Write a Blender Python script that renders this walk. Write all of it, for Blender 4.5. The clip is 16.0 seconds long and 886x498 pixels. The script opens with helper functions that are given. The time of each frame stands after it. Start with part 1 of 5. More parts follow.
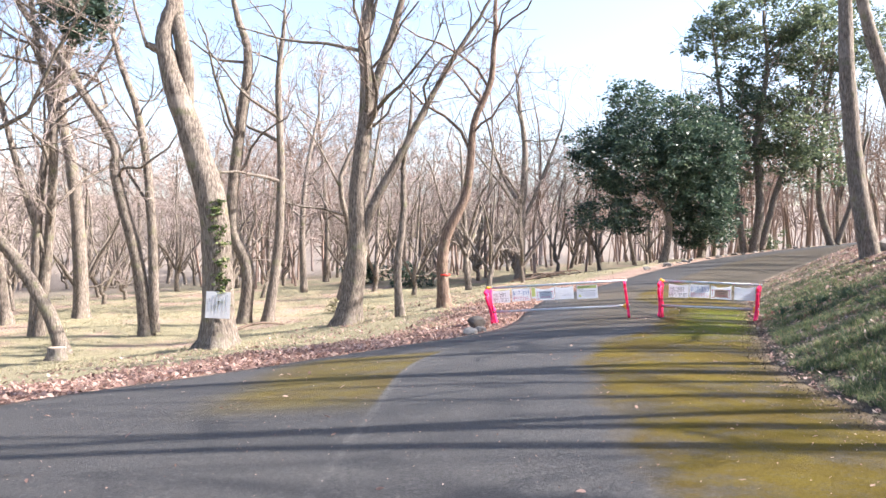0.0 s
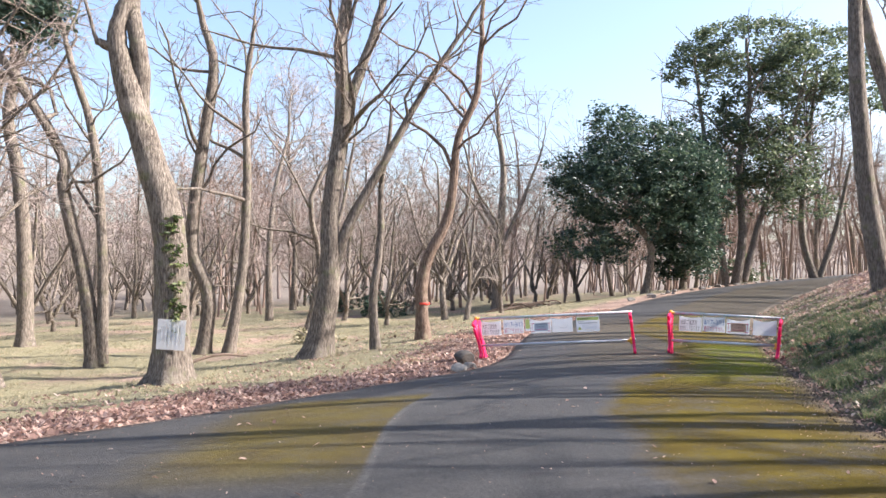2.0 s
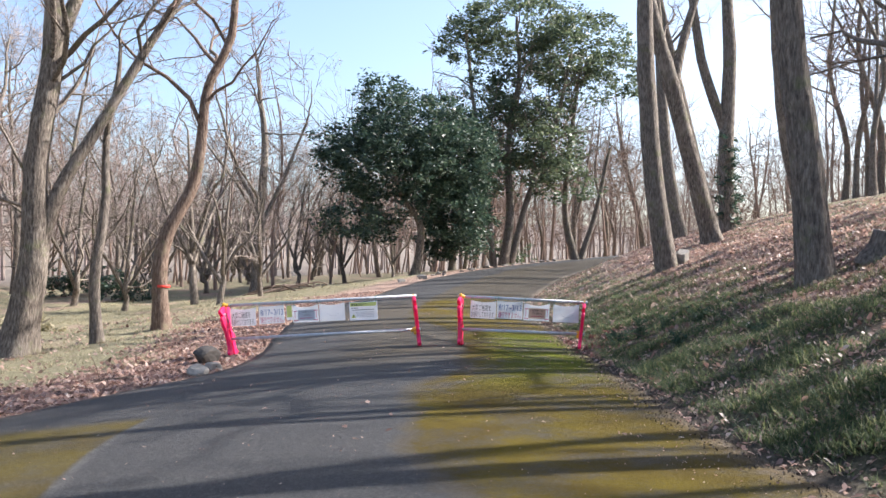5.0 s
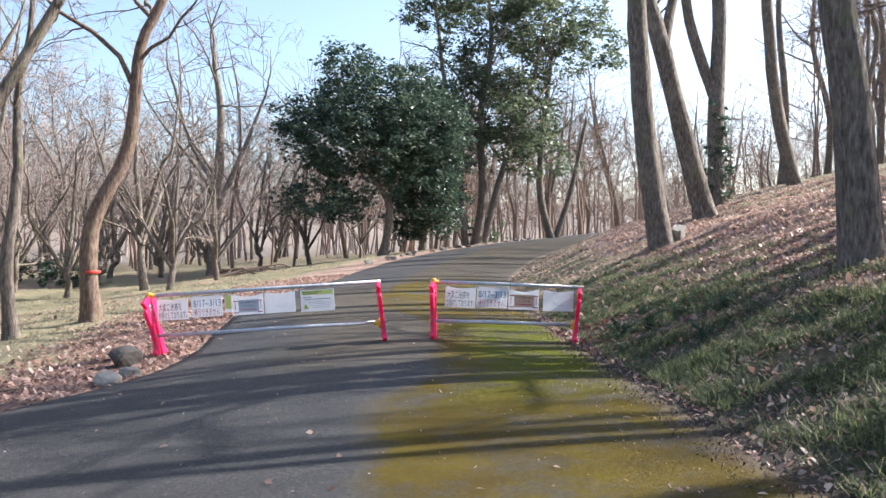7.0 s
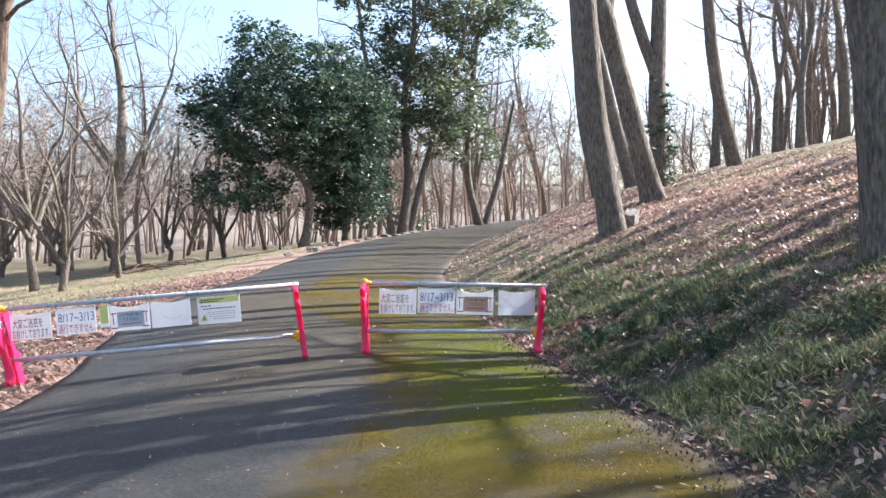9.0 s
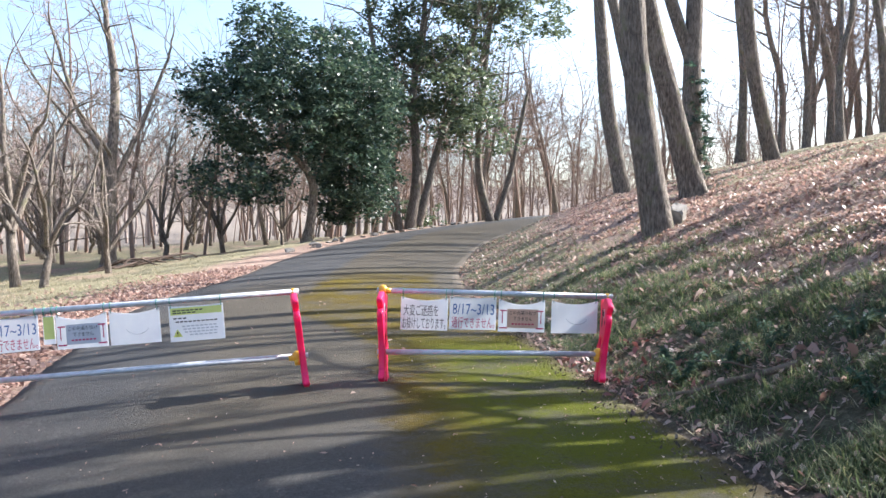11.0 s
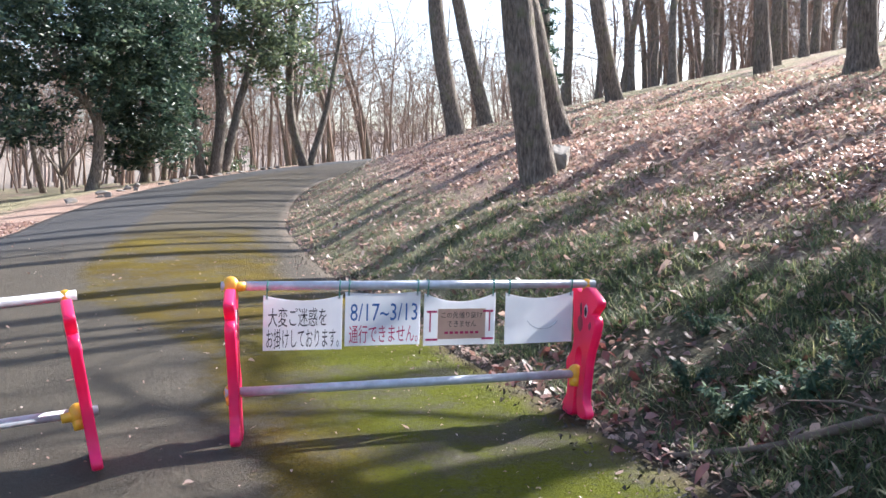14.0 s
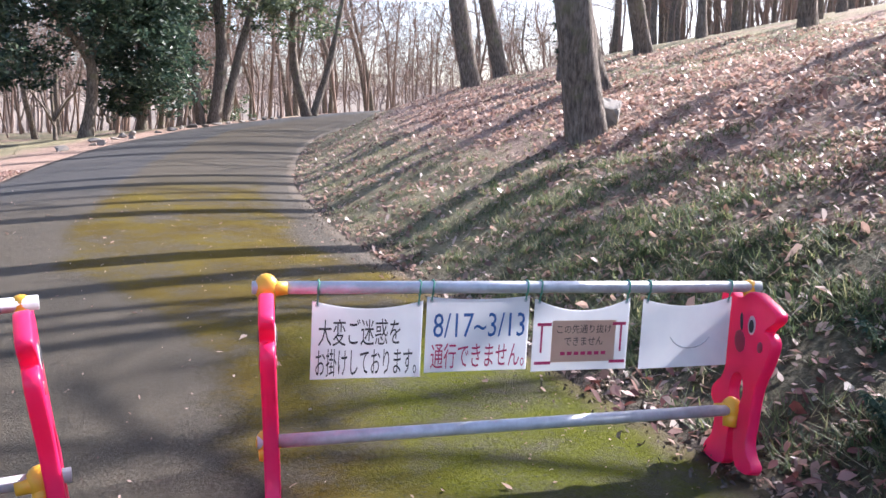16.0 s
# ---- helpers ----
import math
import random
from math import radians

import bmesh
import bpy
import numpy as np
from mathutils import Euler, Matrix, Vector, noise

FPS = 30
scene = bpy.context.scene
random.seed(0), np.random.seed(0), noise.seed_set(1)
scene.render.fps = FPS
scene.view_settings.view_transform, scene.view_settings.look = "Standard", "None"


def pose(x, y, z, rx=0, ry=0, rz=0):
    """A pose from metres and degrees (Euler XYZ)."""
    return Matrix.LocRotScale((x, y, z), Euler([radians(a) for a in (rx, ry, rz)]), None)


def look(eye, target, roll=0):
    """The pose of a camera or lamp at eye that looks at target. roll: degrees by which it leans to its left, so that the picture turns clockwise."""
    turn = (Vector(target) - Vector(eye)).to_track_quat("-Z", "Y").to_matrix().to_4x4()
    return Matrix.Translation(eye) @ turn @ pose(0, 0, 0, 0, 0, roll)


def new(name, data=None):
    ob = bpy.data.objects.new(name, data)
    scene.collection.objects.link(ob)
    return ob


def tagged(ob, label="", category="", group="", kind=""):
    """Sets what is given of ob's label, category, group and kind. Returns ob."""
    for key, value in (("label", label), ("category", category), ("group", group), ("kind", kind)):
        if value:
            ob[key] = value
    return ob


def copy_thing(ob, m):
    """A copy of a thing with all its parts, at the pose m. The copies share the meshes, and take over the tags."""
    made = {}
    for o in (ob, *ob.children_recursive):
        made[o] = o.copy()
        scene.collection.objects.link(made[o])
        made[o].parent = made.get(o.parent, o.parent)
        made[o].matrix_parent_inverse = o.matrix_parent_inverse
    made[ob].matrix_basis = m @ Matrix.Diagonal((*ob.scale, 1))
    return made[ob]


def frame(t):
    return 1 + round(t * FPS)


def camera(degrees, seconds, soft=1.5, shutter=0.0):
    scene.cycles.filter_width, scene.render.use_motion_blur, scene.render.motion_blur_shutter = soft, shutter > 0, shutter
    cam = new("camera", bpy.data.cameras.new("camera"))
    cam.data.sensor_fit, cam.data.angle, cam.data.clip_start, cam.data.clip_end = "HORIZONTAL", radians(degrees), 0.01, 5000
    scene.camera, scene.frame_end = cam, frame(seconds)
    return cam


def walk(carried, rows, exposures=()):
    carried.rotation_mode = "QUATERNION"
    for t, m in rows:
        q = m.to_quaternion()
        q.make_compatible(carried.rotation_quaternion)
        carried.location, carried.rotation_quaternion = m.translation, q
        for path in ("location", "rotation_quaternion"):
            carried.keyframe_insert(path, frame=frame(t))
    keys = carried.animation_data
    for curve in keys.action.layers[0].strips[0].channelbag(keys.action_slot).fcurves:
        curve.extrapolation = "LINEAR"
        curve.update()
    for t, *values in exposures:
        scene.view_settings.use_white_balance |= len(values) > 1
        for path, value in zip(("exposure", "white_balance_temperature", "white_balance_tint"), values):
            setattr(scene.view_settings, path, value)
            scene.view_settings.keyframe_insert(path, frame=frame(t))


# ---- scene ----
cam = camera(54.1, 16.0)
METRES, EYE, TILT, LEAN, TURN = 16.8, 1.54, 0.0, 0.0, 0.0
ROWS = [
    (0.0, 0.0, 0.0, 0.0, 0.0, 0.0, -0.0),
    (0.5, -0.0047, 0.0339, -0.0011, 1.32, 0.76, 0.4),
    (1.0, -0.0113, 0.0639, -0.0019, 1.52, 1.12, 0.2),
    (1.5, -0.0174, 0.0957, -0.0036, 0.97, 1.58, -0.15),
    (2.0, -0.0201, 0.1257, -0.0052, -2.15, 1.97, -0.69),
    (2.5, -0.025, 0.1525, -0.006, -7.44, 1.53, -0.55),
    (3.0, -0.0208, 0.1843, -0.0069, -13.04, 1.32, -0.66),
    (3.5, -0.0185, 0.2147, -0.008, -16.48, 0.24, -0.06),
    (6.0, 0.0289, 0.3876, -0.0097, -17.96, 1.31, -1.02),
    (6.5, 0.0377, 0.4169, -0.0099, -18.58, 0.74, -0.83),
    (7.0, 0.0495, 0.4501, -0.0101, -19.63, -0.33, -0.42),
    (7.5, 0.0613, 0.4826, -0.0087, -20.81, -0.78, -0.26),
    (8.0, 0.0681, 0.5142, -0.008, -21.8, -1.0, 0.63),
    (8.5, 0.0794, 0.5457, -0.0076, -23.51, -1.06, 0.49),
    (9.0, 0.088, 0.5771, -0.0073, -24.73, -1.15, 0.57),
    (11.5, 0.1296, 0.7288, -0.0083, -24.62, -1.5, -0.26),
    (12.0, 0.1357, 0.7603, -0.0066, -24.95, -1.64, -0.34),
    (12.5, 0.1419, 0.7908, -0.0067, -26.02, -1.86, -0.01),
    (13.0, 0.1527, 0.8223, -0.0064, -30.36, -2.66, 0.16),
    (13.5, 0.161, 0.8499, -0.0064, -34.01, -3.65, 0.36),
    (14.0, 0.1738, 0.878, -0.0063, -37.53, -5.04, 0.05),
    (14.5, 0.1824, 0.9026, -0.0067, -39.9, -6.18, -0.2),
    (15.0, 0.1915, 0.925, -0.0076, -41.32, -7.12, -0.43),
    (15.5, 0.2006, 0.9449, -0.0083, -41.25, -7.84, -1.14),
    (16.0, 0.2019, 0.9622, -0.0064, -37.65, -8.04, -1.19),
]
SUN_AZ, SUN_EL = 91.0, 36.0          # degrees; azimuth clockwise from +y
walk_exposures = [(0.0, 1.9, 6200, 15), (0.5, 1.75, 6200, 14), (1.0, 1.65, 6200, 14), (2.0, 1.5, 6200, 14), (3.0, 1.35, 6150, 13), (6.0, 1.35, 6050, 12), (9.0, 1.6, 5920, 10), (13.0, 1.66, 5870, 10), (14.5, 1.66, 5870, 14), (16.0, 1.66, 5870, 18)]

walk(cam, [(t, pose(0, 0, EYE, TILT, LEAN, TURN) @ pose(METRES * x, METRES * y, METRES * z, 90 + pitch, roll, yaw)) for t, x, y, z, yaw, pitch, roll in ROWS], walk_exposures)

# ---- world and sun ----
world = bpy.data.worlds.new("sky")
scene.world = world
world.use_nodes = True
wn = world.node_tree
sky = wn.nodes.new("ShaderNodeTexSky")
sky.sky_type = "NISHITA"
sky.sun_disc = False
sky.sun_elevation = radians(SUN_EL)
sky.sun_rotation = radians(SUN_AZ)
sky.dust_density = 2.6
sky.air_density = 1.0
wn.links.new(sky.outputs[0], wn.nodes["Background"].inputs[0])
wn.nodes["Background"].inputs[1].default_value = 0.12
sun = new("sun", bpy.data.lights.new("sun", "SUN"))
sun.data.energy, sun.data.angle, sun.data.color = 5.0, radians(0.6), (1.0, 0.93, 0.84)
sun_dir = Vector((math.sin(radians(SUN_AZ)) * math.cos(radians(SUN_EL)), math.cos(radians(SUN_AZ)) * math.cos(radians(SUN_EL)), math.sin(radians(SUN_EL))))
sun.matrix_world = look(sun_dir * 60, (0, 0, 0))


# ---- materials ----
def mat(name):
    m = bpy.data.materials.new(name)
    m.use_nodes = True
    return m, m.node_tree.nodes, m.node_tree.links, m.node_tree.nodes["Principled BSDF"]


def noise_tex(n, l, scale, detail=4.0, rough=0.6, vec=None):
    t = n.new("ShaderNodeTexNoise")
    t.inputs["Scale"].default_value, t.inputs["Detail"].default_value, t.inputs["Roughness"].default_value = scale, detail, rough
    if vec is not None:
        l.new(vec, t.inputs["Vector"])
    return t.outputs["Fac"]


def ramp(n, l, fac, *stops):
    r = n.new("ShaderNodeValToRGB")
    e = r.color_ramp.elements
    while len(e) < len(stops):
        e.new(0.5)
    for k, (p, c) in zip(e, stops):
        k.position, k.color = p, (*c, 1) if len(c) == 3 else c
    l.new(fac, r.inputs[0])
    return r.outputs[0]


def mixc(n, l, fac, a, b, kind="MIX"):
    m = n.new("ShaderNodeMix")
    m.data_type, m.blend_type = "RGBA", kind
    for sock, v in ((m.inputs[0], fac), (m.inputs[6], a), (m.inputs[7], b)):
        if isinstance(v, (int, float)):
            sock.default_value = v
        elif isinstance(v, tuple):
            sock.default_value = (*v, 1)
        else:
            l.new(v, sock)
    return m.outputs[2]


def calc(n, l, op, a, b=None, c=None):
    m = n.new("ShaderNodeMath")
    m.operation = op
    for k, v in enumerate((a, b, c)):
        if v is None:
            continue
        if isinstance(v, (int, float)):
            m.inputs[k].default_value = v
        else:
            l.new(v, m.inputs[k])
    return m.outputs[0]


def bump(n, l, bsdf, height, strength, dist):
    b = n.new("ShaderNodeBump")
    b.inputs["Strength"].default_value, b.inputs["Distance"].default_value = strength, dist
    l.new(height, b.inputs["Height"])
    l.new(b.outputs[0], bsdf.inputs["Normal"])


def step01(n, l, v, lo, hi):
    m = n.new("ShaderNodeMapRange")
    m.interpolation_type = "SMOOTHSTEP"
    m.inputs[1].default_value, m.inputs[2].default_value = lo, hi
    l.new(v, m.inputs[0])
    return m.outputs[0]


def bark(name, dark, mid, pale, moss=(0.16, 0.17, 0.07)):
    m, n, l, b = mat(name)
    co = n.new("ShaderNodeTexCoord").outputs["Object"]
    mp = n.new("ShaderNodeMapping")
    mp.inputs["Scale"].default_value = (1, 1, 0.22)
    l.new(co, mp.inputs[0])
    fine = noise_tex(n, l, 26, 6, 0.7, mp.outputs[0])
    big = noise_tex(n, l, 1.3, 3, 0.6, co)
    c = ramp(n, l, fine, (0.34, dark), (0.5, mid), (0.68, pale))
    c = mixc(n, l, step01(n, l, big, 0.52, 0.72), c, mixc(n, l, 0.55, c, pale))
    mo = calc(n, l, "MULTIPLY", step01(n, l, noise_tex(n, l, 2.7, 4, 0.6, co), 0.55, 0.7), 0.45)
    c = mixc(n, l, mo, c, moss)
    l.new(c, b.inputs["Base Color"])
    b.inputs["Roughness"].default_value = 0.85
    b.inputs["Specular IOR Level"].default_value = 0.25
    bump(n, l, b, fine, 1.0, 0.05)
    return m


def plain(name, col, rough=0.6, var=0.12, scale=9.0, metal=0.0, spec=0.5, bumps=0.0):
    m, n, l, b = mat(name)
    f = noise_tex(n, l, scale, 5, 0.65, n.new("ShaderNodeTexCoord").outputs["Object"])
    c = ramp(n, l, f, (0.25, tuple(v * (1 - var) for v in col)), (0.75, tuple(min(1, v * (1 + var)) for v in col)))
    l.new(c, b.inputs["Base Color"])
    l.new(calc(n, l, "MULTIPLY_ADD", f, 0.2, rough - 0.1), b.inputs["Roughness"])
    b.inputs["Metallic"].default_value, b.inputs["Specular IOR Level"].default_value = metal, spec
    if bumps:
        bump(n, l, b, f, bumps, 0.02)
    return m


def foliage(name, stops, rough=0.45, trans=0.35):
    m, n, l, b = mat(name)
    rnd = n.new("ShaderNodeNewGeometry").outputs["Random Per Island"]
    c = ramp(n, l, rnd, *stops)
    l.new(c, b.inputs["Base Color"])
    b.inputs["Roughness"].default_value = rough
    t = n.new("ShaderNodeBsdfTranslucent")
    l.new(c, t.inputs[0])
    mx = n.new("ShaderNodeMixShader")
    mx.inputs[0].default_value = trans
    l.new(b.outputs[0], mx.inputs[1])
    l.new(t.outputs[0], mx.inputs[2])
    l.new(mx.outputs[0], n["Material Output"].inputs[0])
    return m


BARK_TAN = bark("bark_tan", (0.055, 0.043, 0.035), (0.165, 0.135, 0.108), (0.35, 0.3, 0.245))
BARK_GREY = bark("bark_grey", (0.07, 0.057, 0.046), (0.175, 0.145, 0.118), (0.33, 0.28, 0.23))
BARK_RUST = bark("bark_rust", (0.08, 0.052, 0.038), (0.19, 0.13, 0.095), (0.34, 0.26, 0.2))
TWIG = plain("twig_bark", (0.24, 0.17, 0.135), 0.8, 0.3, 1.5, spec=0.2)
# paler pinkish twigs of the farther woods; distance haze is put into the colour
TWIG_HAZED = plain("pale_hazed_twig", (0.31, 0.25, 0.22), 0.8, 0.3, 0.4, spec=0.2)
LEAF_DARK = foliage("dark_leaf", [(0.0, (0.026, 0.052, 0.04)), (0.5, (0.052, 0.09, 0.06)), (0.85, (0.085, 0.125, 0.075)), (1.0, (0.14, 0.18, 0.105))], 0.42, 0.4)
LEAF_OLIVE = foliage("olive_leaf", [(0.0, (0.06, 0.085, 0.06)), (0.6, (0.11, 0.145, 0.08)), (1.0, (0.2, 0.23, 0.12))], 0.38, 0.5)
IVY = foliage("ivy_leaf", [(0.0, (0.04, 0.06, 0.02)), (0.6, (0.10, 0.14, 0.04)), (1.0, (0.24, 0.27, 0.10))], 0.4, 0.3)
LITTER = foliage("dead_leaf", [(0.0, (0.12, 0.07, 0.055)), (0.3, (0.27, 0.165, 0.13)), (0.65, (0.44, 0.285, 0.225)), (0.93, (0.53, 0.39, 0.32)), (1.0, (0.62, 0.51, 0.44))], 0.45, 0.45)
# leaf colour holds the red light that falls through the plastic stand
LITTER_REDLIT = foliage("redlit_dead_leaf", [(0.0, (0.1, 0.035, 0.03)), (0.6, (0.24, 0.09, 0.075)), (1.0, (0.42, 0.25, 0.2))], 0.5, 0.35)
GRASS = foliage("green_grass", [(0.0, (0.04, 0.062, 0.03)), (0.5, (0.09, 0.125, 0.05)), (0.8, (0.19, 0.21, 0.085)), (1.0, (0.40, 0.38, 0.2))], 0.6, 0.5)
WEED = foliage("weed_leaf", [(0.0, (0.03, 0.065, 0.04)), (0.7, (0.06, 0.1, 0.055)), (1.0, (0.1, 0.14, 0.07))], 0.9, 0.25)
CRUMB = foliage("soil_crumb", [(0.0, (0.03, 0.024, 0.018)), (0.7, (0.1, 0.078, 0.058)), (1.0, (0.25, 0.2, 0.15))], 0.9, 0.0)
GRASS_DRY = foliage("dry_grass", [(0.0, (0.17, 0.16, 0.085)), (0.4, (0.31, 0.275, 0.155)), (1.0, (0.53, 0.46, 0.31))], 0.6, 0.4)
RED_DULL = plain("dark_red_paint", (0.28, 0.02, 0.05), 0.5, 0.2, 12)
YELLOW_PLASTIC = plain("yellow_plastic", (0.78, 0.40, 0.03), 0.4, 0.12, 9)
PIPE_STEEL = plain("galvanised_steel", (0.50, 0.51, 0.53), 0.5, 0.3, 14, 0.2)
BLACK_INK = plain("black_ink", (0.03, 0.03, 0.035), 0.6, 0.1)
BLUE_INK = plain("blue_ink", (0.03, 0.12, 0.34), 0.6, 0.1)
RED_INK = plain("red_ink", (0.50, 0.03, 0.12), 0.6, 0.1)
GREY_INK = plain("grey_ink", (0.5, 0.51, 0.54), 0.6, 0.1)
PALE_YELLOW = plain("yellow_panel", (0.72, 0.74, 0.22), 0.6, 0.08)
CORD = plain("green_cord", (0.08, 0.28, 0.20), 0.7, 0.2)
TAPE_RED = plain("red_tape", (0.65, 0.05, 0.03), 0.5, 0.1)
STONE = plain("grey_stone", (0.21, 0.19, 0.165), 0.85, 0.35, 6, bumps=0.6)
STONE_PALE = plain("pale_stone", (0.27, 0.245, 0.21), 0.85, 0.35, 7, bumps=0.6)
# darker copy of the stone; the shade of its backlit side is in the colour
STONE_SHADED = plain("shaded_stone", (0.06, 0.052, 0.045), 0.9, 0.4, 6, bumps=0.6)
CUTWOOD = plain("cut_wood", (0.42, 0.33, 0.24), 0.8, 0.3, 12, bumps=0.4)
DEADWOOD = plain("dead_wood", (0.13, 0.09, 0.065), 0.85, 0.35, 9, bumps=0.6)


def sheet_material(name, dark, light, rough=0.3, through_share=0.55, scale=6):
    """Thin stuff that lets light through: laminated paper, hollow plastic."""
    m, n, l, b = mat(name)
    f = noise_tex(n, l, scale, 4, 0.6, n.new("ShaderNodeTexCoord").outputs["Object"])
    c = ramp(n, l, f, (0.3, dark), (0.7, light))
    l.new(c, b.inputs["Base Color"])
    b.inputs["Roughness"].default_value = rough
    t = n.new("ShaderNodeBsdfTranslucent")
    l.new(c, t.inputs[0])
    mx = n.new("ShaderNodeMixShader")
    mx.inputs[0].default_value = through_share
    l.new(b.outputs[0], mx.inputs[1])
    l.new(t.outputs[0], mx.inputs[2])
    l.new(mx.outputs[0], n["Material Output"].inputs[0])
    return m


PAPER = sheet_material("laminated_paper", (0.80, 0.80, 0.82), (0.88, 0.88, 0.88))
BEIGE = sheet_material("beige_panel", (0.66, 0.48, 0.37), (0.74, 0.57, 0.45), 0.6, 0.5, 9)
RED_PLASTIC = sheet_material("pink_red_plastic", (0.86, 0.018, 0.125), (0.93, 0.032, 0.17), 0.36, 0.3, 5)


def asphalt_material():
    """Worn grey asphalt; the map holds the share of the width (u) and metres along (v)."""
    m, n, l, b = mat("worn_asphalt")
    co = n.new("ShaderNodeTexCoord")
    ob = co.outputs["Object"]
    sep = n.new("ShaderNodeSeparateXYZ")
    l.new(co.outputs["UV"], sep.inputs[0])
    u, v = sep.outputs[0], sep.outputs[1]
    sx = n.new("ShaderNodeSeparateXYZ")
    l.new(ob, sx.inputs[0])
    fine = noise_tex(n, l, 85, 5, 0.8, ob)
    mid = noise_tex(n, l, 5, 6, 0.7, ob)
    big = noise_tex(n, l, 0.55, 4, 0.6, ob)
    c = ramp(n, l, fine, (0.3, (0.011, 0.011, 0.0115)), (0.5, (0.034, 0.033, 0.033)), (0.68, (0.135, 0.13, 0.124)))
    c = mixc(n, l, calc(n, l, "MULTIPLY", step01(n, l, mid, 0.35, 0.75), 0.35), c, (0.05, 0.048, 0.045))
    c = mixc(n, l, calc(n, l, "MULTIPLY", step01(n, l, big, 0.5, 0.75), 0.45), c, (0.038, 0.037, 0.037))
    coarse = noise_tex(n, l, 30, 3, 0.7, ob)
    c = mixc(n, l, step01(n, l, coarse, 0.56, 0.7), c, mixc(n, l, 0.55, c, (0.16, 0.15, 0.135)))
    c = mixc(n, l, step01(n, l, coarse, 0.46, 0.32), c, mixc(n, l, 0.6, c, (0.012, 0.011, 0.010)))
    # moss along one side; u: metres from that edge
    uw = calc(n, l, "MULTIPLY_ADD", calc(n, l, "SUBTRACT", mid, 0.5), 0.5, u)
    uw = calc(n, l, "MULTIPLY_ADD", calc(n, l, "SUBTRACT", big, 0.5), 0.9, uw)
    uw = calc(n, l, "MULTIPLY_ADD", step01(n, l, v, 22.0, 25.0), -0.65, uw)
    uw = calc(n, l, "MULTIPLY_ADD", calc(n, l, "MULTIPLY", step01(n, l, v, 14.5, 16.5), calc(n, l, "SUBTRACT", 1.0, step01(n, l, v, 20.5, 23.0))), 0.5, uw)
    half = calc(n, l, "MULTIPLY", calc(n, l, "SUBTRACT", 1.0, step01(n, l, uw, 2.25, 2.55)), step01(n, l, uw, -0.25, 0.2))
    reach = calc(n, l, "MULTIPLY", step01(n, l, v, 1.0, 4.0), calc(n, l, "SUBTRACT", 1.0, step01(n, l, v, 29.0, 34.0)))
    patchy = step01(n, l, noise_tex(n, l, 0.9, 7, 0.8, ob), 0.27, 0.56)
    moss = calc(n, l, "MULTIPLY", calc(n, l, "MULTIPLY", half, reach), patchy)
    # the smaller patch across the seam
    px = calc(n, l, "MULTIPLY", step01(n, l, u, 4.86, 4.93), calc(n, l, "SUBTRACT", 1.0, step01(n, l, uw, 6.3, 7.2)))
    py = calc(n, l, "MULTIPLY", step01(n, l, v, 8.0, 9.5), calc(n, l, "SUBTRACT", 1.0, step01(n, l, v, 13.6, 14.1)))
    moss = calc(n, l, "MAXIMUM", moss, calc(n, l, "MULTIPLY", calc(n, l, "MULTIPLY", px, py), calc(n, l, "MULTIPLY_ADD", patchy, 0.5, 0.3)))
    lush = calc(n, l, "MULTIPLY", step01(n, l, v, 13.5, 16.5), calc(n, l, "SUBTRACT", 1.0, step01(n, l, v, 20.0, 22.0)))
    lush = calc(n, l, "MULTIPLY", lush, calc(n, l, "SUBTRACT", 1.0, step01(n, l, uw, 1.5, 2.3)))
    mc = mixc(n, l, step01(n, l, noise_tex(n, l, 1.1, 3, 0.6, ob), 0.35, 0.65), (0.112, 0.079, 0.014), (0.150, 0.112, 0.014))
    mc = mixc(n, l, lush, mc, (0.115, 0.128, 0.008))
    grain = step01(n, l, noise_tex(n, l, 38, 6, 0.85, ob), 0.30, 0.50)
    c = mixc(n, l, calc(n, l, "MULTIPLY", calc(n, l, "MULTIPLY", moss, grain), 0.8), c, mc)
    # thin brown film where moss is worn off
    film = calc(n, l, "MULTIPLY", calc(n, l, "SUBTRACT", 1.0, step01(n, l, uw, 2.45, 2.65)), step01(n, l, v, 3.0, 9.0))
    wide_film = calc(n, l, "MULTIPLY", calc(n, l, "SUBTRACT", 1.0, step01(n, l, uw, 3.6, 4.9)), calc(n, l, "MULTIPLY", step01(n, l, v, 15.5, 18.5), calc(n, l, "SUBTRACT", 1.0, step01(n, l, v, 27.0, 33.0))))
    film = calc(n, l, "MULTIPLY", calc(n, l, "MAXIMUM", film, wide_film), calc(n, l, "SUBTRACT", 1.0, moss))
    c = mixc(n, l, calc(n, l, "MULTIPLY", film, 0.7), c, mixc(n, l, fine, (0.024, 0.018, 0.010), (0.125, 0.096, 0.052)))
    # pale seam
    seam = calc(n, l, "ABSOLUTE", calc(n, l, "SUBTRACT", calc(n, l, "MULTIPLY_ADD", calc(n, l, "SUBTRACT", mid, 0.5), 0.12, u), 4.86))
    seam = calc(n, l, "SUBTRACT", 1.0, step01(n, l, seam, 0.01, 0.07))
    seam = calc(n, l, "MULTIPLY", seam, calc(n, l, "SUBTRACT", 1.0, step01(n, l, v, 13.6, 14.2)))
    c = mixc(n, l, calc(n, l, "MULTIPLY", seam, calc(n, l, "MULTIPLY", step01(n, l, noise_tex(n, l, 9, 5, 0.8, ob), 0.35, 0.7), 0.55)), c, (0.15, 0.142, 0.13))
    # soil along the edges
    sh = n.new("ShaderNodeUVMap")
    sh.uv_map = "share"
    ss = n.new("ShaderNodeSeparateXYZ")
    l.new(sh.outputs[0], ss.inputs[0])
